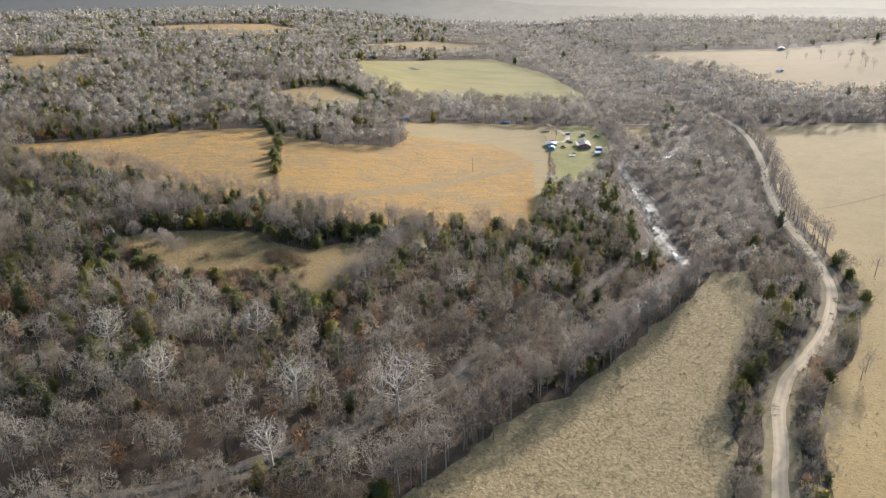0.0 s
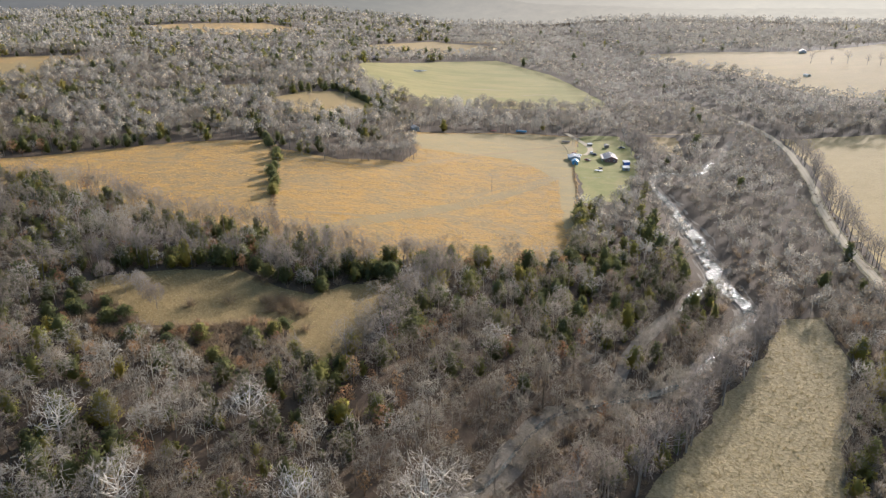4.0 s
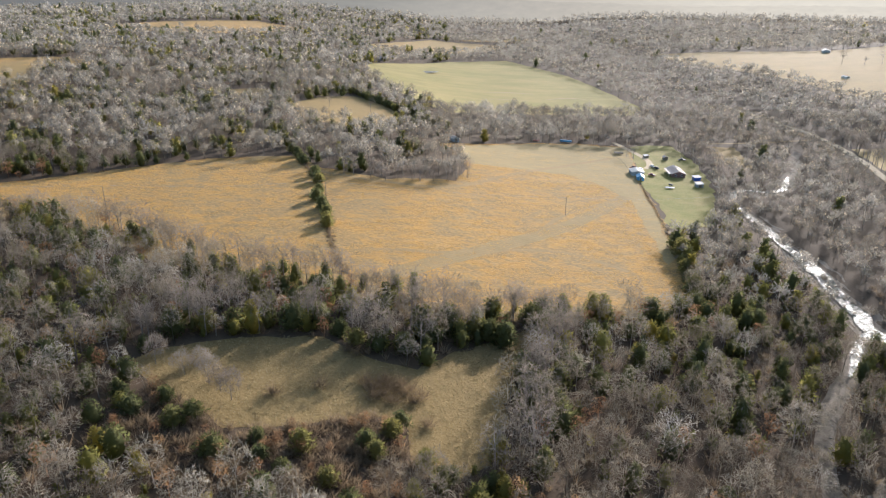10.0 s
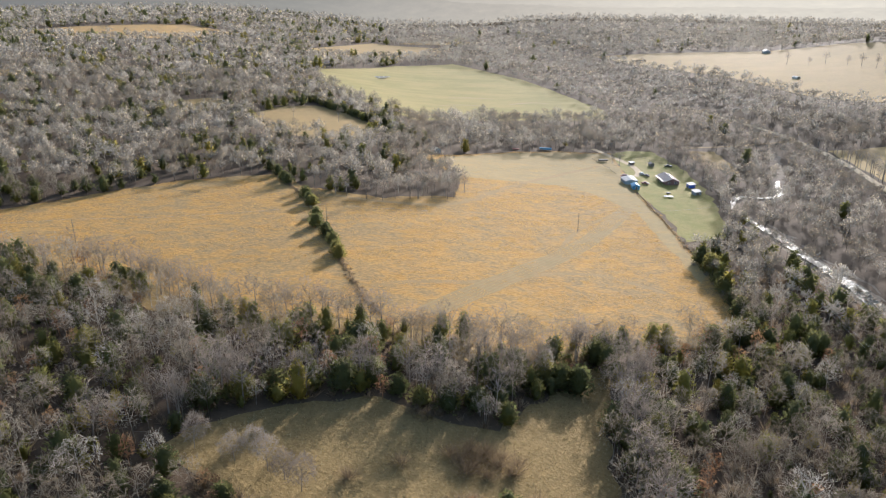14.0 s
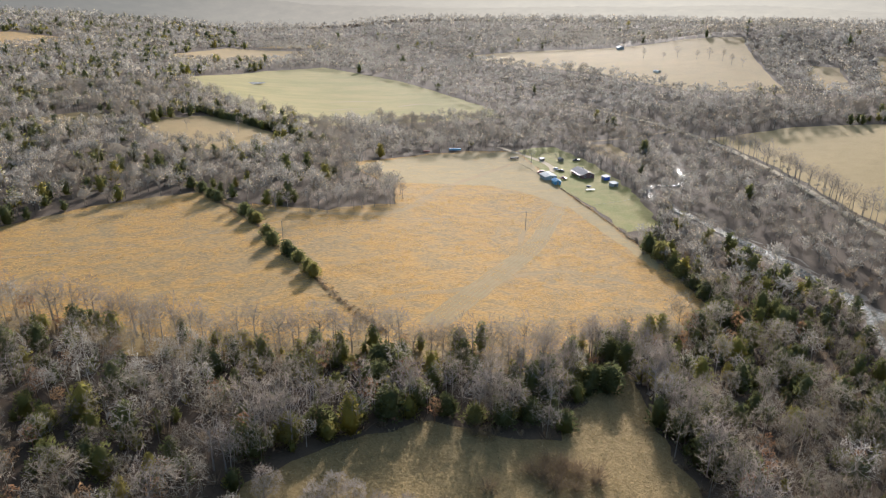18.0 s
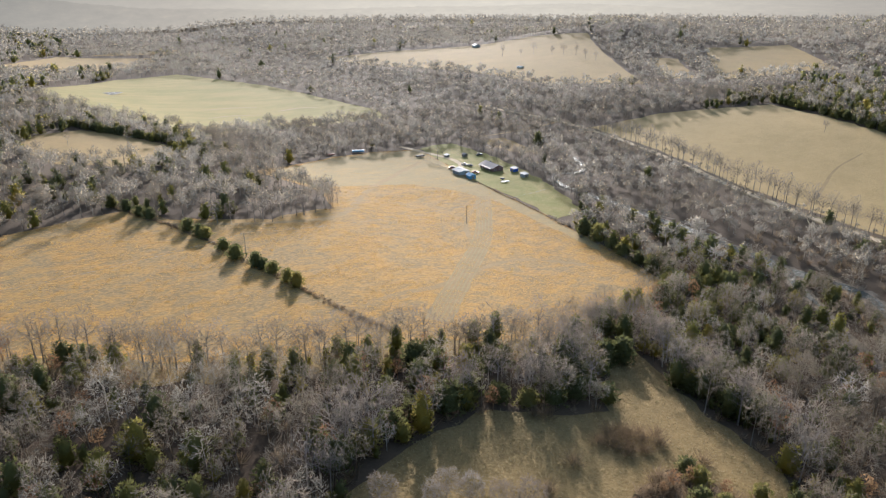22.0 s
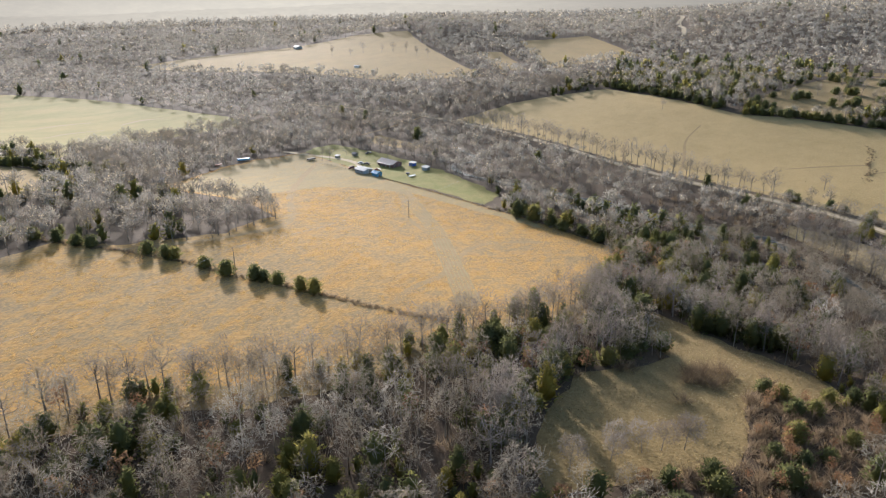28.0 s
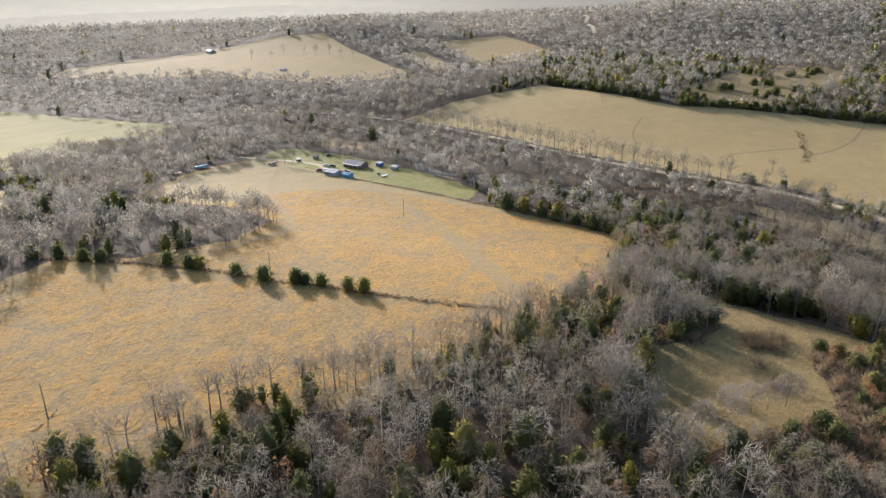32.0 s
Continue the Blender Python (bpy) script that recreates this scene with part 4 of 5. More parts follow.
HEDGE_CEDARS = [(-158, 537), (-153, 527), (-149, 517), (-146, 510), (-135, 485), (-132.5, 475.5), (-131, 472), (-128, 455), (-127, 441.5), (-122.5, 430), (-121, 427), (-119, 421), (-117.2, 410), (-116, 404)]
row_of("cedar_tree", CEDARS, HEDGE_CEDARS, (1.0, 1.25), "rounded dark green cedar in the fence row", "cedar", "fence row cedars")
FIELD_CEDARS = [(49, 428), (48, 417), (46, 405), (44, 396), (42, 384), (39, 373), (36, 362), (-54, 316), (-49, 314), (-44, 312), (-58, 312), (-107, 333), (-104, 330), (-62, 318), (-33, 331), (-28, 338), (28, 350), (14, 346), (-34, 283), (-33, 276), (-30, 290), (-24, 297), (-38, 290), (-32, 268)]
RIM_CEDARS = [(-147, 300), (-138, 303), (-130, 306), (-121, 309), (-112, 308), (-104, 311), (-97, 306), (-91, 301), (-84, 299), (-76, 299), (-68, 308), (-61, 313)]
SCRUB_CEDARS = [(-77, 256), (-80, 247), (-83, 251), (-75, 261), (-68, 246), (-98, 247), (-107, 243), (-101, 239), (-109, 249), (-136, 263), (-127, 257), (-131, 254), (-148, 264), (-62, 241), (-143, 258), (-118, 243), (-90, 236)]
row_of("cedar_tree", CEDARS, RIM_CEDARS, (1.1, 1.7), "olive cedar on the sunny rim of the glade", "cedar", "glade rim cedars")
row_of("cedar_tree", CEDARS, SCRUB_CEDARS, (0.75, 1.3), "olive-gold cedar in the scrub below the glade", "cedar", "scrub cedars")
row_of("cedar_tree", CEDARS, FIELD_CEDARS, (1.25, 1.75), "broad olive-green cedar at the field edge", "cedar", "field edge cedars")
EDGE_LINE = [(-246, 402), (-232, 396), (-210, 390), (-190, 381), (-172, 366), (-146, 354), (-128, 349), (-108, 343), (-88, 335), (-60, 329)]
EDGE_SPOTS = [p for p in along(EDGE_LINE, 4.2, 1.5, 21)]
row_of("field_edge_tree", EDGE, EDGE_SPOTS, (1.0, 1.45), "slender leafless tree standing against the golden field", "bare tree", "field edge trees")
GROVE_LINE = [(-118, 493), (-96, 486), (-76, 496), (-62, 500), (-52, 520), (-56, 545)]
row_of("grove_tree", EDGE, along(GROVE_LINE, 5, 1.6, 22), (0.85, 1.15), "leafless tree at the edge of the grove", "bare tree", "grove trees")
ROW_LINE = [(174, 330), (178, 365), (184, 402), (194, 440), (210, 490), (224, 545), (235, 600), (240, 640)]
row_of("roadside_tree", EDGE, along(ROW_LINE, 4.4, 1.2, 23), (1.1, 1.55), "thin leafless tree in a row beside the gravel road", "bare tree", "roadside trees")
MEADOW_EDGE = along([(-22, 138), (-6, 156), (10, 182), (29, 199), (50, 223), (62, 241), (87, 273), (108, 302)], 3.4, 1.8, 29)
row_of("meadow_edge_tree", EDGE, MEADOW_EDGE, (1.2, 1.75), "tall leafless tree shading the edge of the meadow", "bare tree", "meadow edge trees")
YARD_EDGE = np.vstack([along([(119, 655), (121, 610), (116, 562), (111, 532), (98, 494), (86, 470)], 5.0, 1.5, 33), along([(126, 648), (128, 605), (124, 575)], 6.0, 2.0, 34)])
row_of("yard_edge_tree", EDGE, YARD_EDGE, (0.75, 1.1), "leafless tree between the lawn and the creek", "bare tree", "yard edge trees")
row_of("sycamore_tree", BIG, [(-21, 177)], (1.3, 1.32), "very large leafless sycamore with whitish spreading limbs", "sycamore", "sycamores")
row_of("sycamore_tree", BIG, [(-50, 174), (-50, 147), (-113, 192), (-88, 170), (-4, 262), (-70, 205)], (0.8, 1.0), "large leafless sycamore with pale whitish limbs", "sycamore", "sycamores")
row_of("glade_tree", SOFT, [(-136, 277), (-131, 279), (-124, 270), (-120, 266), (-128, 273), (-146, 282)], (0.85, 1.05), "soft grey leafless tree standing in the glade", "bare tree", "glade trees")
row_of("lone_tree", EDGE, [(183, 301), (203, 309), (137, 218), (133, 213), (107, 606), (112, 590), (74, 612), (70, 616), (330, 470), (-160, 700), (-125, 690)], (0.8, 1.1), "leafless tree standing alone on grass", "bare tree", "lone trees")
HILL_ROW = np.vstack([along([(470, 1165), (540, 1120), (590, 1060), (600, 1000), (560, 945)], 16, 4, 27), along([(430, 1000), (470, 930), (455, 860)], 18, 5, 28)])
row_of("hilltop_tree", EDGE, HILL_ROW, (1.0, 1.5), "leafless tree on the crest of the hill pasture", "bare tree", "hilltop trees")
row_of("roadside_cedar", CEDARS, [(173, 317), (170, 298), (168, 290), (178, 322), (166, 276)], (0.8, 1.15), "dark cedar beside the gravel road", "cedar", "roadside cedars")
PINE_ROW = along([(-158, 805), (-140, 765), (-110, 718), (-70, 664)], 4.5, 1.2, 25)
row_of("cedar_tree", CEDARS, PINE_ROW, (1.0, 1.4), "tall dark cedar in a dense windbreak row", "cedar", "windbreak cedars")
WOOD_LINE = [(-162, 290), (-140, 304), (-118, 309), (-102, 310), (-84, 302), (-68, 312), (-40, 332), (-24, 330), (-26, 310), (-34, 292), (-40, 268), (-46, 248)]
row_of("glade_edge_tree", EDGE, along(WOOD_LINE, 3.3, 3.0, 26), (1.1, 1.6), "leafless grey tree at the rim of the glade", "bare tree", "glade rim trees")

SHRUB_SPOTS = np.array([(-81, 274), (-78, 271), (-76, 278), (-86, 279), (-80, 281), (-73, 278), (-83, 272), (-70, 275), (-79, 277), (-77, 280), (-82, 279), (-75, 275), (-84, 276), (-90, 294), (-93, 296), (-72, 272), (-98, 275), (-110, 270), (-68, 262)])
THICKET = [shrub(120 + i, 150, h=2.6, spread=2.0, r=0.03) for i in range(3)]
plant("glade_brush", THICKET, SHRUB_SPOTS, np.full(len(SHRUB_SPOTS), 1.6), np.linspace(0, 0.2, len(SHRUB_SPOTS)), M_WEED, "dark leafless thicket standing in the glade", "brush", 316)
rng = np.random.default_rng(77)
x, y = rng.uniform(-150, -70, 900), rng.uniform(229, 272, 900)
ok = inside(SCRUB, x, y)
scrub = np.stack([x[ok], y[ok]], 1)
plant("scrub_brush", SHRUBS, scrub, rng.uniform(0.5, 1.5, len(scrub)), rng.random(len(scrub)), M_WEED, "low russet-brown brush below the glade", "brush", 318)
plant("oak_saplings", OAKS, scrub[::16], rng.uniform(0.35, 0.7, len(scrub[::16])), rng.random(len(scrub[::16])), M_OAKLEAF, "young oaks still holding rusty leaves", "oaks", 319)

# ---- grass that nobody could count ----
TUFTS = [shrub(500 + i, 5, h=0.32, spread=0.9, r=0.12) for i in range(4)]
TUSSOCKS = [shrub(510 + i, 5, h=0.42, spread=0.5, r=0.14) for i in range(4)]
rng = np.random.default_rng(31)
x, y = rng.uniform(-300, 82, 190000), rng.uniform(330, 660, 190000)
ok = inside(GOLD, x, y)
x, y = x[ok], y[ok]
ok = ~inside(MARGIN, x, y) | (rng.random(len(x)) < 0.12)
x, y = x[ok], y[ok]
ok = patchy(x * 0.55 + y * 0.34, y * 1.2 - x * 0.75, 0.05, 4.0) + 0.8 * (patchy(x * 0.55 + y * 0.34, y * 1.2 - x * 0.75, 0.2, 5.0) - 0.5) + rng.normal(size=len(x)) * 0.08 > 0.5
x, y = x[ok], y[ok]
plant("broomsedge_tufts", TUFTS, np.stack([x, y], 1), rng.uniform(0.45, 0.95, len(x)), rng.random(len(x)), M_TUFT, "golden broomsedge tufts over the hayfield", "grass", 310)
x, y = rng.uniform(-40, 132, 26000), rng.uniform(90, 310, 26000)
ok = inside(MEADOW, x, y)
x, y = x[ok], y[ok]
plant("meadow_tussocks", TUSSOCKS, np.stack([x, y], 1), rng.uniform(0.5, 1.1, len(x)), rng.random(len(x)), M_TUSSOCK, "coarse tan tussocks in the creek meadow", "grass", 311)
x, y = rng.uniform(95, 215, 9000), rng.uniform(120, 330, 9000)
ok = inside(EAST, x, y) & (away(ROAD_LINE, x, y) > 6)
plant("pasture_tussocks", TUSSOCKS, np.stack([x[ok], y[ok]], 1), rng.uniform(0.4, 1.0, ok.sum()), rng.random(ok.sum()), M_TUSSOCK, "rough grass tussocks in the roadside pasture", "grass", 321)
x, y = rng.uniform(-158, -28, 13000), rng.uniform(238, 330, 13000)
ok = inside(GLADE, x, y)
plant("glade_grass_tufts", TUSSOCKS, np.stack([x[ok], y[ok]], 1), rng.uniform(0.4, 0.9, ok.sum()), rng.random(ok.sum()), M_TUSSOCK, "dry grass tufts in the glade", "grass", 312)
weeds = np.vstack([along(HEDGE, 0.45, 0.8, 41), along([(61, 541), (57.5, 508), (56.5, 493), (52, 455)], 1.2, 0.5, 42), along([(172, 335), (180, 384), (193, 446), (205, 496)], 2.0, 1.5, 43), along([(76, 130), (86, 165), (96, 195), (112, 222), (130, 245), (150, 280)], 1.6, 1.2, 44) + (6.5, -2.5)])
plant("fence_row_weeds", SHRUBS, weeds, rng.uniform(0.25, 0.6, len(weeds)), rng.random(len(weeds)), M_WEED, "dry weeds grown up along fence lines and road", "weeds", 313)
strip = np.vstack([along([(70, 140), (80, 172), (92, 208), (110, 240), (126, 270), (134, 308)], 1.7, 2.6, 45), along(RIVER[11:], 2.0, 7.0, 46), along([(55, 456), (47, 415), (38, 366), (20, 350), (-30, 338), (-60, 330)], 2.4, 2.0, 47)])
road_side = np.vstack([along([(p[0] + o, p[1] - 0.4 * o) for p in ROAD[1:9]], 1.5, 0.9, 61 + k) for k, o in enumerate((-5.6, -7.5, 5.8, 8.0))])
road_side = road_side[patchy(road_side[:, 0], road_side[:, 1], 0.06, 9.0) > 0.42]
plant("roadside_brush", SHRUBS, road_side, rng.uniform(0.6, 1.5, len(road_side)), rng.random(len(road_side)) * 0.6, M_BARE, "dark leafless brush crowding the gravel road", "brush", 317)
plant("creek_brush", SHRUBS, strip, rng.uniform(0.6, 1.4, len(strip)), rng.random(len(strip)) * 0.4, M_BARE, "grey leafless thickets along the creek and meadow edge", "brush", 314)

# stones in the creek
STONES = []
for i in range(3):
    g = np.random.default_rng(600 + i)
    bm = bmesh.new()
    bmesh.ops.create_icosphere(bm, subdivisions=1, radius=0.5)
    V = np.array([tuple(v.co * g.uniform(0.75, 1.2)) for v in bm.verts]) * (1.2, 0.9, 0.55) + (0, 0, 0.12)
    STONES.append((V, np.array([[v.index for v in f.verts] for f in bm.faces])))
    bm.free()
spots = np.vstack([along(RIVER[4:23], 0.8, 3.2, 51), along(BRANCH, 0.8, 2.2, 52), along(RIVER[11:18], 0.6, 3.5, 53)])
plant("creek_stones", STONES, spots, rng.uniform(0.25, 0.85, len(spots)), rng.random(len(spots)), M_STONE, "grey boulders and stones in the creek", "stones", 315)

CLUMPS = [(366, 398, 8), (402, 384, 13), (446, 352, 14), (430, 322, 12), (398, 346, 9), (500, 352, 16), (545, 330, 15), (590, 318, 14), (520, 376, 8)]
SLOPE_TREES = [(a + rt.gauss(0, r * 0.6), b + rt.gauss(0, r * 0.6)) for a, b, r in CLUMPS for k in range(9)]
row_of("cedar_tree", CEDARS, SLOPE_TREES[::2], (0.9, 1.6), "dark cedar in a thicket on the grassy slope", "cedar", "slope cedars")
row_of("slope_tree", EDGE, SLOPE_TREES[1::2], (0.8, 1.2), "leafless tree in a thicket on the grassy slope", "bare tree", "slope trees")
FOOT = np.vstack([along([(338, 400), (343, 372), (345, 334), (342, 276), (343, 240)], 4.2, 1.8, 48), along([(398, 556), (382, 505), (361, 455), (350, 430)], 4.0, 3.0, 49)])
row_of("cedar_tree", CEDARS, FOOT, (0.9, 1.6), "dark cedar along the foot of the slope", "cedar", "slope cedars")
gully = along([(300, 306), (286, 300), (268, 298), (250, 293), (232, 294)], 1.0, 1.8, 71)
plant("gully_weeds", SHRUBS, gully, rng.uniform(0.3, 0.7, len(gully)), rng.random(len(gully)) * 0.5, M_WEED, "dark weeds along a gully in the pasture", "weeds", 320)
for ln in ([(249, 292), (262, 280), (290, 268), (330, 262)], [(263, 298), (250, 318), (232, 340)], [(178, 392), (215, 402), (262, 420), (300, 424)]):
    ribbon("worn_track", spline(ln, 5), [1.4, 2.2, 1.2], M_PATH, 0.19, "faint worn track across the pasture", "path", across=2, ragged=0.6)

# mown strip and worn paths in the golden field
SWATH = np.array([(45, 512), (18, 474), (-9, 438), (-53, 391), (-84, 358)], dtype=float)
ribbon("mown_strip", spline(SWATH, 6), [8.5, 9, 10], M_PATH, 0.165, "mown strip crossing the golden hayfield", "path", across=4, ragged=0.25)
for k in range(6):
    off = -4.2 + 1.7 * k
    ribbon("mown_swath", spline(SWATH + off * np.array([0.80, -0.58]), 6), [0.55], M_MOWN, 0.215, "pale raked line of mown hay", "path", across=2, ragged=0.6)
ribbon("path", spline([(-103, 377), (-85, 384), (-60, 389), (-32, 403), (-4, 408), (20, 391)], 5), [3.2], M_PATH, 0.165, "faint trodden track across the hayfield", "path", across=2, ragged=0.6)
ribbon("path", spline([(-35, 403), (-20, 428), (0, 465), (35, 504)], 5), [2.4], M_PATH, 0.175, "faint trodden track across the hayfield", "path", across=2, ragged=0.6)
ribbon("path", spline([(-140, 497), (-100, 484), (-60, 490), (-20, 540), (20, 580), (58, 610)], 6), [4.0], M_PATH, 0.17, "worn tan track below the grove", "path", across=2, ragged=0.6)
ribbon("driveway", spline([(71, 664), (74, 650), (77, 638), (80.5, 622), (82.5, 608), (80.5, 591), (75, 582)], 4), [4.2], M_ROAD, 0.20, "pale gravel driveway to the homestead", "driveway", across=2, ragged=0.3)
ribbon("path", spline([(126, 662), (150, 660), (190, 660), (232, 662)], 6), [2.2], M_PATH, 0.2, "pale farm lane crossing to the road", "path", across=2, ragged=0.3)
for k, ln in enumerate([[(-70, 758), (-40, 775), (-10, 782)], [(-30, 850), (-5, 862), (25, 858)], [(10, 830), (40, 812), (75, 806)], [(45, 870), (70, 880), (90, 872)], [(-20, 905), (10, 912), (35, 905)]]):
    ribbon("worn_track", spline(ln, 8), [2, 5, 2], M_MOWN, 0.22, "pale worn cattle track in the pasture", "path", across=2, ragged=0.5)
ribbon("far_road", FAR_ROAD, [7], M_ROAD, 0.6, "tan dirt road climbing the far hill", "road", across=2, ragged=0.3)

# ---- the homestead ----
M_ROOF = plain_mat("weathered_metal_roof", (0.40, 0.32, 0.27), 0.75, 0.0, 0.15, 0.8)
M_WHITE = plain_mat("white_metal_roof", (0.47, 0.44, 0.40), 0.75, 0.0, 0.12, 0.8)
M_BLUE = plain_mat("blue_metal", (0.07, 0.26, 0.42), 0.5, 0.1, 0.2, 0.9)
M_DEEPBLUE = plain_mat("deep_blue_paint", (0.03, 0.10, 0.42), 0.55, 0.0, 0.2, 0.9)
M_REDWALL = plain_mat("red_brown_siding", (0.20, 0.10, 0.085), 0.8, 0.0, 0.25, 1.2)
M_GREYWALL = plain_mat("grey_board_siding", (0.30, 0.31, 0.31), 0.85, 0.0, 0.25, 1.2)
M_TRIM = plain_mat("white_trim", (0.70, 0.68, 0.63), 0.6, 0.0, 0.1, 2)
M_GLASS = plain_mat("dark_glass", (0.02, 0.025, 0.03), 0.4, 0.0, 0.1, 2)
M_WOOD = plain_mat("weathered_wood", (0.19, 0.155, 0.12), 0.9, 0.0, 0.3, 2)
M_TYRE = plain_mat("tyre_rubber", (0.02, 0.02, 0.02), 0.9, 0.0, 0.2, 3)
M_WIRE = plain_mat("power_wire", (0.26, 0.25, 0.23), 0.95, 0.0, 0.1, 2)
M_STEEL = plain_mat("dull_steel", (0.30, 0.30, 0.29), 0.5, 0.6, 0.2, 2)


def gable(bm, length, width, eave, rise, hang, thick=0.14):
    """Two roof slopes that meet at a ridge along y."""
    for sx in (-1, 1):
        e = sx * (width / 2 + hang)
        drop = rise * hang / (width / 2)
        q = [(0, -length / 2 - hang, eave + rise), (e, -length / 2 - hang, eave - drop), (e, length / 2 + hang, eave - drop), (0, length / 2 + hang, eave + rise)]
        lo = [bm.verts.new(p) for p in q]
        hi = [bm.verts.new((p[0], p[1], p[2] + thick)) for p in q]
        for f in (lo, hi[::-1]):
            bm.faces.new(f)
        for i in range(4):
            bm.faces.new((lo[i], hi[i], hi[(i + 1) % 4], lo[(i + 1) % 4]))
    bmesh.ops.recalc_face_normals(bm, faces=bm.faces)


def building(name, at, turn, width, length, eave, rise, wall, roof, label, category, openings=(), ribs=0, mono=False):
    root = new(name)
    root.matrix_basis = pose(at[0], at[1], height(*at) + 0.1, 0, 0, turn)
    bm = bmesh.new()
    box(bm, (width, length, eave + 0.25), (0, 0, eave / 2 - 0.125))
    if not mono:
        for sy in (-1, 1):
            y0 = sy * (length / 2 - 0.06)
            a = [bm.verts.new((-width / 2, y0 + d, eave)) for d in (-0.05, 0.05)]
            b = [bm.verts.new((width / 2, y0 + d, eave)) for d in (-0.05, 0.05)]
            c = [bm.verts.new((0, y0 + d, eave + rise - 0.03)) for d in (-0.05, 0.05)]
            bm.faces.new((a[0], b[0], c[0]))
            bm.faces.new((c[1], b[1], a[1]))
    part("wall", bm, wall, root)
    bm = bmesh.new()
    if mono:
        lo, hi = eave + 0.03, eave + rise
        vs = [bm.verts.new(p) for p in ((-width / 2 - 0.4, -length / 2 - 0.4, lo), (width / 2 + 0.4, -length / 2 - 0.4, lo + 0.1), (width / 2 + 0.4, length / 2 + 0.4, hi + 0.1), (-width / 2 - 0.4, length / 2 + 0.4, hi))]
        f = bm.faces.new(vs)
        r = bmesh.ops.extrude_face_region(bm, geom=[f])
        bmesh.ops.translate(bm, verts=[v for v in r["geom"] if isinstance(v, bmesh.types.BMVert)], vec=(0, 0, 0.12))
        bmesh.ops.recalc_face_normals(bm, faces=bm.faces)
    else:
        gable(bm, length, width, eave, rise, 0.45)
    top = part("roof", bm, roof, root)
    for i in range(ribs):
        y0 = -length / 2 + (i + 0.5) * length / ribs
        bm = bmesh.new()
        for sx in (-1, 1):
            tube(bm, (0, y0, eave + rise + 0.17), (sx * (width / 2 + 0.4), y0, eave + 0.06), 0.035, 0.035, 4)
        part("roof_rib", bm, roof, top)
    for nm, side, pos, w, h, z in openings:
        bm, fr = bmesh.new(), bmesh.new()
        if side in ("e", "w"):
            sx = 1 if side == "e" else -1
            box(bm, (0.06, w, h), (sx * (width / 2 + 0.06), pos, z))
            box(fr, (0.05, w + 0.22, h + 0.22), (sx * (width / 2 + 0.02), pos, z))
        else:
            sy = 1 if side == "n" else -1
            box(bm, (w, 0.06, h), (pos, sy * (length / 2 + 0.06), z))
            box(fr, (w + 0.22, 0.05, h + 0.22), (pos, sy * (length / 2 + 0.02), z))
        f = part(nm + "_frame", fr, M_TRIM, root, "white frame")
        part("pane" if nm == "window" else "panel", bm, M_GLASS if nm == "window" else M_WOOD, f)
    return tagged(root, label, category)


house = building("house", (91.5, 568), -3, 8.6, 16, 2.6, 1.7, M_REDWALL, M_ROOF, "low red-brown farmhouse with a weathered metal gable roof", "house", [("window", "w", -5, 1.3, 1.1, 1.5), ("door", "w", -1.5, 1.0, 2.0, 1.0), ("window", "w", 2, 1.6, 1.1, 1.5), ("window", "w", 5.6, 1.3, 1.1, 1.5), ("window", "s", -2, 1.2, 1.1, 1.5), ("window", "s", 2, 1.2, 1.1, 1.5), ("window", "e", 0, 1.4, 1.1, 1.5)], 12)
for yy in (-6.5, -2.2, 2.2, 6.5):
    bm = bmesh.new()
    box(bm, (0.14, 0.14, 2.4), (-6.1, yy, 1.1), bevel=0.02)
    part("porch_post", bm, M_TRIM, house)
bm = bmesh.new()
box(bm, (2.2, 14.5, 0.1), (-5.4, 0, 2.42))
part("porch_roof", bm, M_ROOF, house)
bm = bmesh.new()
tube(bm, (1.2, 3, 3.4), (1.2, 3, 5.0), 0.3, 0.3, 8)
part("chimney", bm, M_STEEL, house)
building("barn", (64.8, 566.8), -2, 8, 9, 2.5, 0.9, M_GREYWALL, M_WHITE, "grey barn with a pale low metal roof", "barn", [("door", "s", 1.5, 2.2, 2.1, 1.05), ("window", "w", -2, 1.0, 0.9, 1.5), ("window", "w", 2, 1.0, 0.9, 1.5)], 8)
building("blue_shed", (63.8, 553.2), -6, 4.2, 5.6, 2.3, 1.0, M_BLUE, M_BLUE, "bright blue metal shed with a gable roof", "shed", [("door", "s", 0, 1.2, 1.9, 0.95)], 5)
building("storage_shed", (100.8, 554), 10, 4.2, 3.4, 2.2, 0.5, M_DEEPBLUE, M_WHITE, "small deep blue shed with a white roof", "shed", [("door", "w", 0, 1.1, 1.8, 0.9)], 0, True)
building("animal_shelter", (97.4, 538.6), 5, 4.2, 3.8, 2.1, 0.5, M_GREYWALL, M_WHITE, "open grey animal shelter with a white sloping roof", "shelter", [("door", "s", 0, 2.2, 1.7, 0.85)], 0, True)
building("chicken_coop", (84, 615), 20, 3.2, 2.4, 1.5, 0.4, M_WOOD, M_WHITE, "low wooden coop with a pale tin roof", "coop", [("door", "w", 0, 0.7, 1.1, 0.6)], 0, True)
building("garden_shed", (96.3, 609), 8, 3.0, 2.8, 2.0, 0.7, M_WOOD, M_ROOF, "small wooden shed with a pinkish roof", "shed", [("door", "w", 0, 0.8, 1.7, 0.85)])
building("farm_building", (-57, 616), 25, 5, 7, 2.4, 1.1, M_GREYWALL, M_WHITE, "small grey field barn under the tree row", "barn", [("door", "s", 0, 2, 2, 1)])
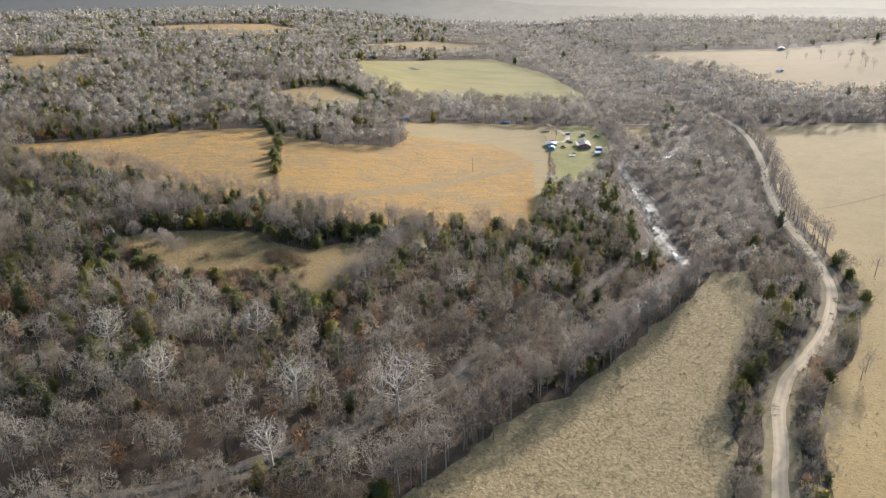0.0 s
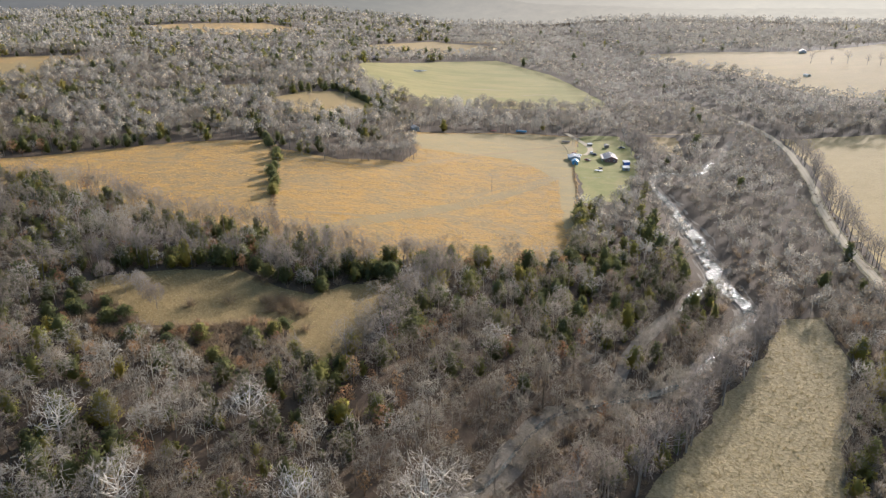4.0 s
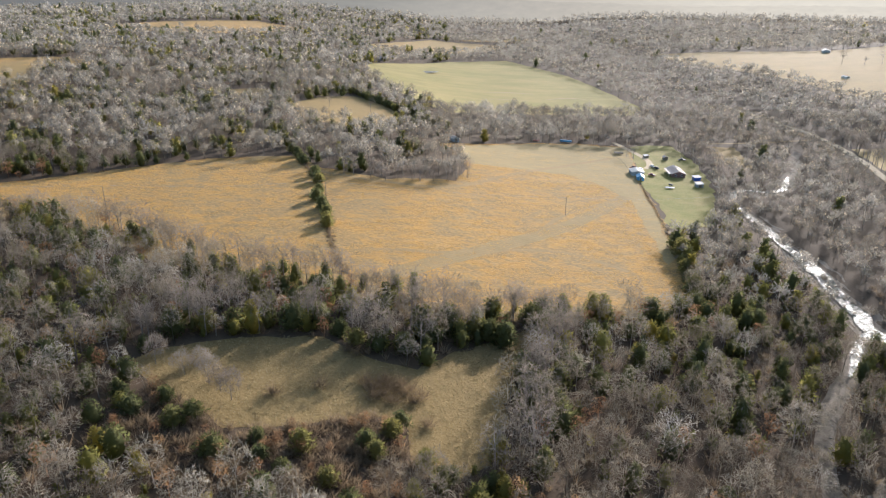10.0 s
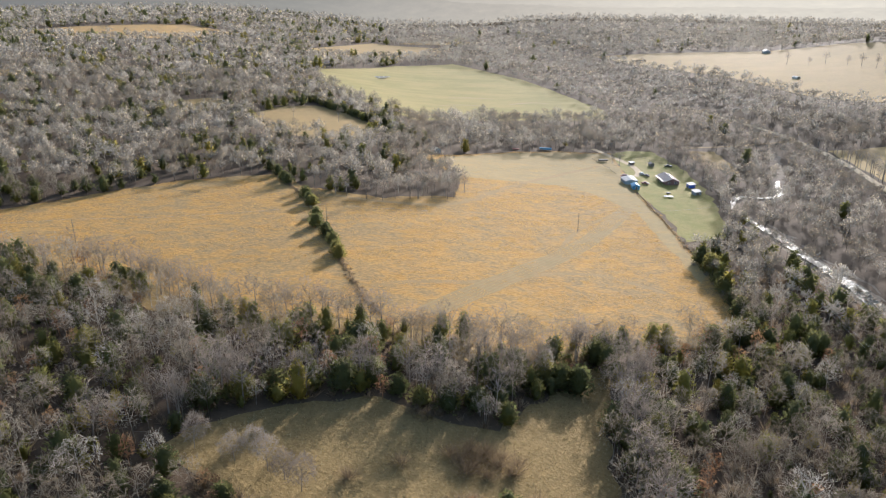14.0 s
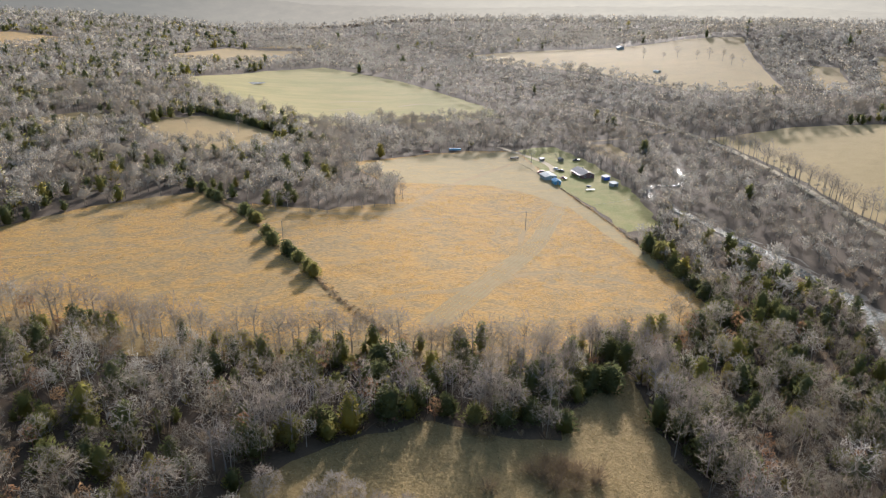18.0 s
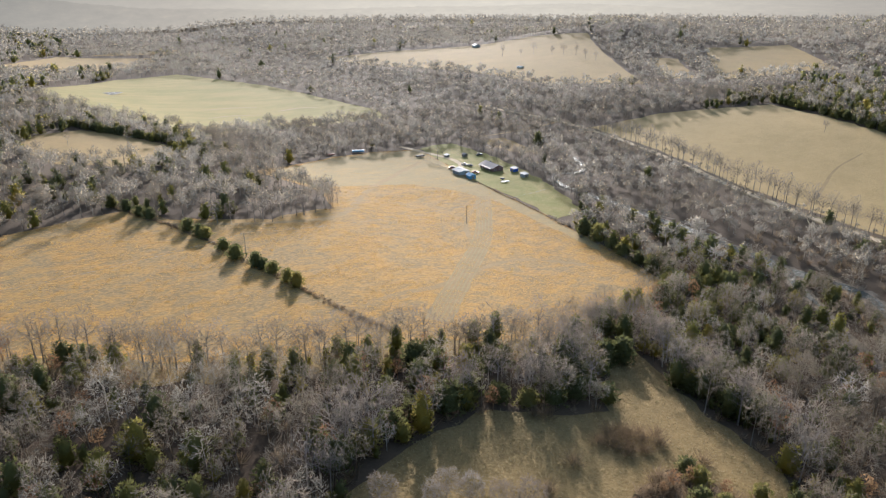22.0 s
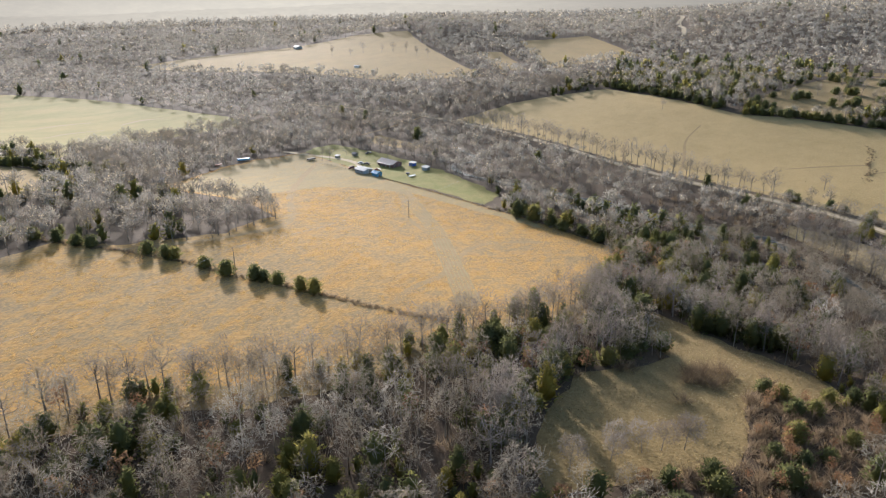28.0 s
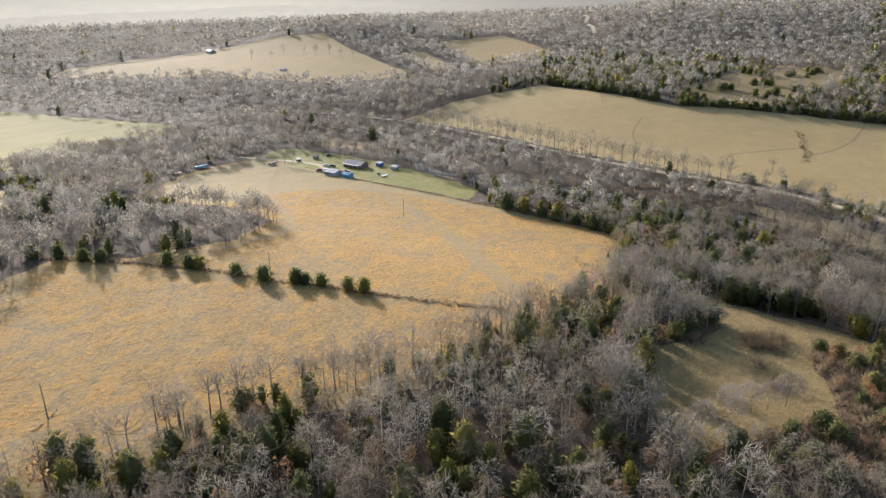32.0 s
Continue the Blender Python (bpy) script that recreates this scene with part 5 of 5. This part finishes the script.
FAR_FARMS = [("farmhouse", (440, 1330), 30, 10, 18, 3.2, 2.2, M_GREYWALL, M_WHITE, "distant white-roofed farm building in the valley"), ("farm_building", (376, 899), 10, 5, 7, 1.6, 0.9, M_TRIM, M_WHITE, "distant pale shed on the hill pasture"), ("farm_building", (470, 1132), -20, 9, 16, 3, 2.0, M_GREYWALL, M_WHITE, "long pale roof on the crest of the hill field"), ("farmhouse", (-165, 1085), 15, 9, 14, 3, 2, M_WOOD, M_WHITE, "distant farmhouse beside the pond trees"), ("farm_building", (-150, 1100), 50, 8, 12, 3, 2, M_WOOD, M_ROOF, "distant brown barn beside the pond trees"), ("farmhouse", (800, 1090), 30, 9, 14, 3, 2, M_TRIM, M_WHITE, "distant white house on the hilltop"), ("farm_building", (560, 455), 40, 6, 8, 2.6, 1.3, M_BLUE, M_BLUE, "distant blue shed on the wooded slope")]
for nm, at, turn, w, l, e, r, wm, rm, lab in FAR_FARMS:
    building(nm, at, turn, w, l, e, r, wm, rm, lab, "farm", [("door", "s", 0, 2, 2.1, 1.05), ("window", "w", 0, 1.4, 1.1, 1.6)])


def vehicle(name, at, turn, paint, label, length=4.6, cab=(-0.2, 2.3), tall=1.5, bed=False):
    root = new(name)
    root.matrix_basis = pose(at[0], at[1], height(*at) + 0.2, 0, 0, turn)
    bm = bmesh.new()
    box(bm, (1.75, length, 0.62), (0, 0, 0.66), bevel=0.12)
    part("body", bm, paint, root)
    bm = bmesh.new()
    box(bm, (1.55, cab[1], tall - 0.9), (0, cab[0], 0.9 + (tall - 0.9) / 2), bevel=0.16)
    part("windows", bm, M_GLASS, root, "dark glass")
    bm = bmesh.new()
    box(bm, (1.5, cab[1] * 0.8, 0.06), (0, cab[0], tall + 0.03), bevel=0.02)
    part("cab_roof", bm, paint, root)
    if bed:
        bm = bmesh.new()
        box(bm, (1.5, 1.7, 0.3), (0, -length / 2 + 1.0, 1.0), bevel=0.04)
        part("bed", bm, M_STEEL, root)
    for sx in (-1, 1):
        for sy in (-1, 1):
            bm = bmesh.new()
            tube(bm, (sx * 0.72, sy * length * 0.31, 0.33), (sx * 0.92, sy * length * 0.31, 0.33), 0.33, 0.33, 14)
            wheel = part("wheel", bm, M_TYRE, root)
            bm = bmesh.new()
            tube(bm, (sx * 0.9, sy * length * 0.31, 0.33), (sx * 0.94, sy * length * 0.31, 0.33), 0.19, 0.17, 10)
            part("rim", bm, M_STEEL, wheel)
    return tagged(root, label, "vehicle", "parked vehicles")


M_PAINT_RED = plain_mat("dull_red_paint", (0.24, 0.06, 0.045), 0.7, 0.0, 0.15, 1)
M_PAINT_WHITE = plain_mat("white_paint", (0.62, 0.61, 0.59), 0.7, 0.0, 0.08, 1)
M_PAINT_DARK = plain_mat("dark_paint", (0.05, 0.055, 0.065), 0.7, 0.0, 0.15, 1)
vehicle("pickup_truck", (74.2, 563), 35, M_PAINT_RED, "dull red pickup truck parked by the house", 5.2, (0.3, 1.7), 1.7, True)
vehicle("car", (81, 587), 10, M_PAINT_WHITE, "white car parked on the driveway")
vehicle("car", (82.5, 582), 20, M_PAINT_DARK, "dark car parked on the driveway")
vehicle("car", (70, 578), 75, M_PAINT_WHITE, "white car parked beside the barn")
vehicle("van", (66.5, 581), 60, M_PAINT_RED, "old brownish van parked behind the barn", 4.8, (-0.4, 3.2), 1.9)
vehicle("pickup_truck", (107.5, 606), 80, M_PAINT_DARK, "dark pickup truck under the yard trees", 5.2, (0.3, 1.7), 1.7, True)


def trailer(name, at, turn, size, material, label, category):
    root = new(name)
    root.matrix_basis = pose(at[0], at[1], height(*at) + 0.16, 0, 0, turn)
    w, l, h = size
    bm = bmesh.new()
    box(bm, (w, l, h), (0, 0, 0.55 + h / 2), bevel=0.06)
    part("bed", bm, material, root)
    bm = bmesh.new()
    tube(bm, (0, l / 2, 0.55), (0, l / 2 + 1.3, 0.45), 0.05, 0.05, 6)
    part("drawbar", bm, M_STEEL, root)
    for sx in (-1, 1):
        bm = bmesh.new()
        tube(bm, (sx * (w / 2 - 0.02), 0, 0.3), (sx * (w / 2 + 0.16), 0, 0.3), 0.3, 0.3, 12)
        part("wheel", bm, M_TYRE, root)
    return tagged(root, label, category)


trailer("flatbed_trailer", (77.4, 533.2), 78, (1.9, 5.4, 0.35), M_PAINT_WHITE, "white flatbed trailer standing on the lawn", "trailer")
trailer("utility_trailer", (79.8, 539.5), 40, (1.5, 2.6, 0.7), M_PAINT_DARK, "small dark utility trailer on the lawn", "trailer")
trailer("stock_trailer", (65.8, 623.5), 88, (2.2, 6.5, 1.1), M_WOOD, "dark brown stock trailer by the lane", "trailer")
trailer("blue_trailer", (32, 659), 70, (2.2, 9, 1.2), M_BLUE, "long blue trailer parked under the tree row", "trailer")
trailer("hay_wagon", (8, 655), 80, (2.2, 5, 0.5), M_PAINT_RED, "old reddish hay wagon by the tree row", "wagon")


def pole(at, tall, label, arm=0.0, turn=0.0):
    root = new("power_pole")
    root.matrix_basis = pose(at[0], at[1], height(*at), 0, 0, turn)
    bm = bmesh.new()
    tube(bm, (0, 0, -0.5), (0, 0, tall), 0.17, 0.11, 8)
    part("post", bm, M_WOOD, root)
    if arm:
        bm = bmesh.new()
        box(bm, (arm, 0.12, 0.14), (0, 0, tall - 0.5), bevel=0.02)
        part("crossarm", bm, M_WOOD, root)
    for dx in ((-arm / 2 + 0.1, arm / 2 - 0.1) if arm else (0,)):
        bm = bmesh.new()
        tube(bm, (dx, 0, tall - 0.43 if arm else tall), (dx, 0, tall - 0.2 if arm else tall + 0.2), 0.05, 0.04, 6)
        part("insulator", bm, M_STEEL, root)
    return tagged(root, label, "power pole", "power poles")


def wire(a, b, ta, tb, sag, shift=0.0):
    a3 = np.array([a[0] + shift, a[1], height(*a) + ta])
    b3 = np.array([b[0] + shift, b[1], height(*b) + tb])
    s = np.linspace(0, 1, 17)[:, None]
    line = a3 + (b3 - a3) * s - np.array([0, 0, 4 * sag]) * s * (1 - s)
    V, T = [], []
    for i in range(16):
        spike(V, T, line[i], line[i + 1], 0.06)
    V = np.array(V)
    ob = soup("power_line", V, np.array(T), M_WIRE)
    return tagged(ob, "thin sagging power line between wooden poles", "power line", "power lines")


FIELD_LINE = [(96, 487), (1, 466), (-122.5, 442.5), (-222, 421), (-330, 402)]
for p in FIELD_LINE[1:4]:
    pole(p, 10.2, "plain wooden power pole standing in the golden field")
CREEK_LINE = [(60, 330), (93, 482), (111, 613), (140, 795), (165, 980)]
for p in CREEK_LINE[1:4]:
    pole(p, 10.5, "wooden power pole with crossarm at the wood edge", 2.0, -8)
ROAD_POLES = [(150, 308), (113, 210), (76, 118)]
for p in ROAD_POLES:
    pole(p, 9.6, "wooden power pole with crossarm beside the road", 1.8, -20)
for a, b in zip(FIELD_LINE, FIELD_LINE[1:]):
    wire(a, b, 10.2, 10.2, 1.6)
for a, b in list(zip(CREEK_LINE, CREEK_LINE[1:])) + list(zip([(176, 400)] + ROAD_POLES, ROAD_POLES)):
    for sh in (-0.8, 0.8):
        wire(a, b, 10.0, 10.0, 1.8, sh)


def fence(line, step, label, rails=1):
    root = new("fence")
    p = spline(line, step)
    root.matrix_basis = pose(p[0][0], p[0][1], height(*p[0]))
    bm = bmesh.new()
    tube(bm, (0, 0, -0.2), (0, 0, 1.3), 0.08, 0.07, 6)
    first = part("post", bm, M_WOOD, root)
    me = first.data
    base = np.array([p[0][0], p[0][1], height(*p[0])])
    tops = [base]
    for q in p[1:]:
        ob = new("post", me)
        ob.parent = root
        w = np.array([q[0], q[1], height(*q)])
        ob.location = w - base
        ob.rotation_euler = (rt.uniform(-0.06, 0.06), rt.uniform(-0.06, 0.06), rt.uniform(0, 3))
        tops.append(w)
    for r in range(rails):
        V, T = [], []
        for a, b in zip(tops, tops[1:]):
            spike(V, T, a - base + (0, 0, 0.5 + 0.6 * r), b - base + (0, 0, 0.5 + 0.6 * r), 0.02)
        soup("fence_wire", V, T, M_WIRE, root)
    return tagged(root, label, "fence")


fence(HEDGE, 4.0, "old wire fence on wooden posts through the hayfield", 2)
fence([(61, 541), (57.5, 508), (56.5, 493), (52, 455)], 3.2, "wire fence on wooden posts along the lawn", 2)
fence([(60, 630), (63, 602), (62, 575)], 3.5, "wire fence on wooden posts by the drive", 2)
fence([(84, 620), (90, 630), (98, 632), (101, 624), (95, 617)], 2.5, "wooden corral fence beside the coop", 2)


# fallen branches at the field corner and brush heap
def log(at, turn, length, r, label):
    V, T = [], []
    g = np.random.default_rng(int(abs(at[0]) * 10 + abs(at[1])))
    spike(V, T, (0, 0, 0.3), (length, 0, 0.5), r, 6, (length * 0.5, 0.3, 0.25))
    for k in range(7):
        a = np.array([length * g.uniform(0.3, 0.95), 0, 0.4])
        spike(V, T, a, a + g.normal(size=3) * 0.9 + (0.7, 0, 0.8), r * 0.3, 3)
    ob = soup("fallen_branch", np.array(V), np.array(T), M_WOOD)
    ob.matrix_basis = pose(at[0], at[1], height(*at), 0, 0, turn)
    return tagged(ob, label, "branch", "fallen branches")


for at, turn, l, r in (((-24, 359), 20, 4.5, 0.28), ((-22, 354), 150, 3.4, 0.22), ((-16, 351), 80, 3.0, 0.2), ((-8, 349), 10, 3.4, 0.22), ((-27, 356), 200, 2.4, 0.18), ((-224, 420), 190, 3.6, 0.16), ((-221, 421.5), 20, 2.6, 0.14)):
    log(at, turn, l, r, "dark fallen branch lying on the hayfield")

# pond and worn patches in the far pasture
bm = bmesh.new()
for k in range(20):
    g = 2 * math.pi * k / 20
    bm.verts.new((-88 + 15 * math.cos(g) * (1 + 0.15 * math.sin(3 * g)), 1037 + 10 * math.sin(g), height(-88, 1037) + 0.45))
bm.faces.new(bm.verts)
tagged(part("pond", bm, M_WATER), "small farm pond shining in the pasture", "pond", kind="structure")
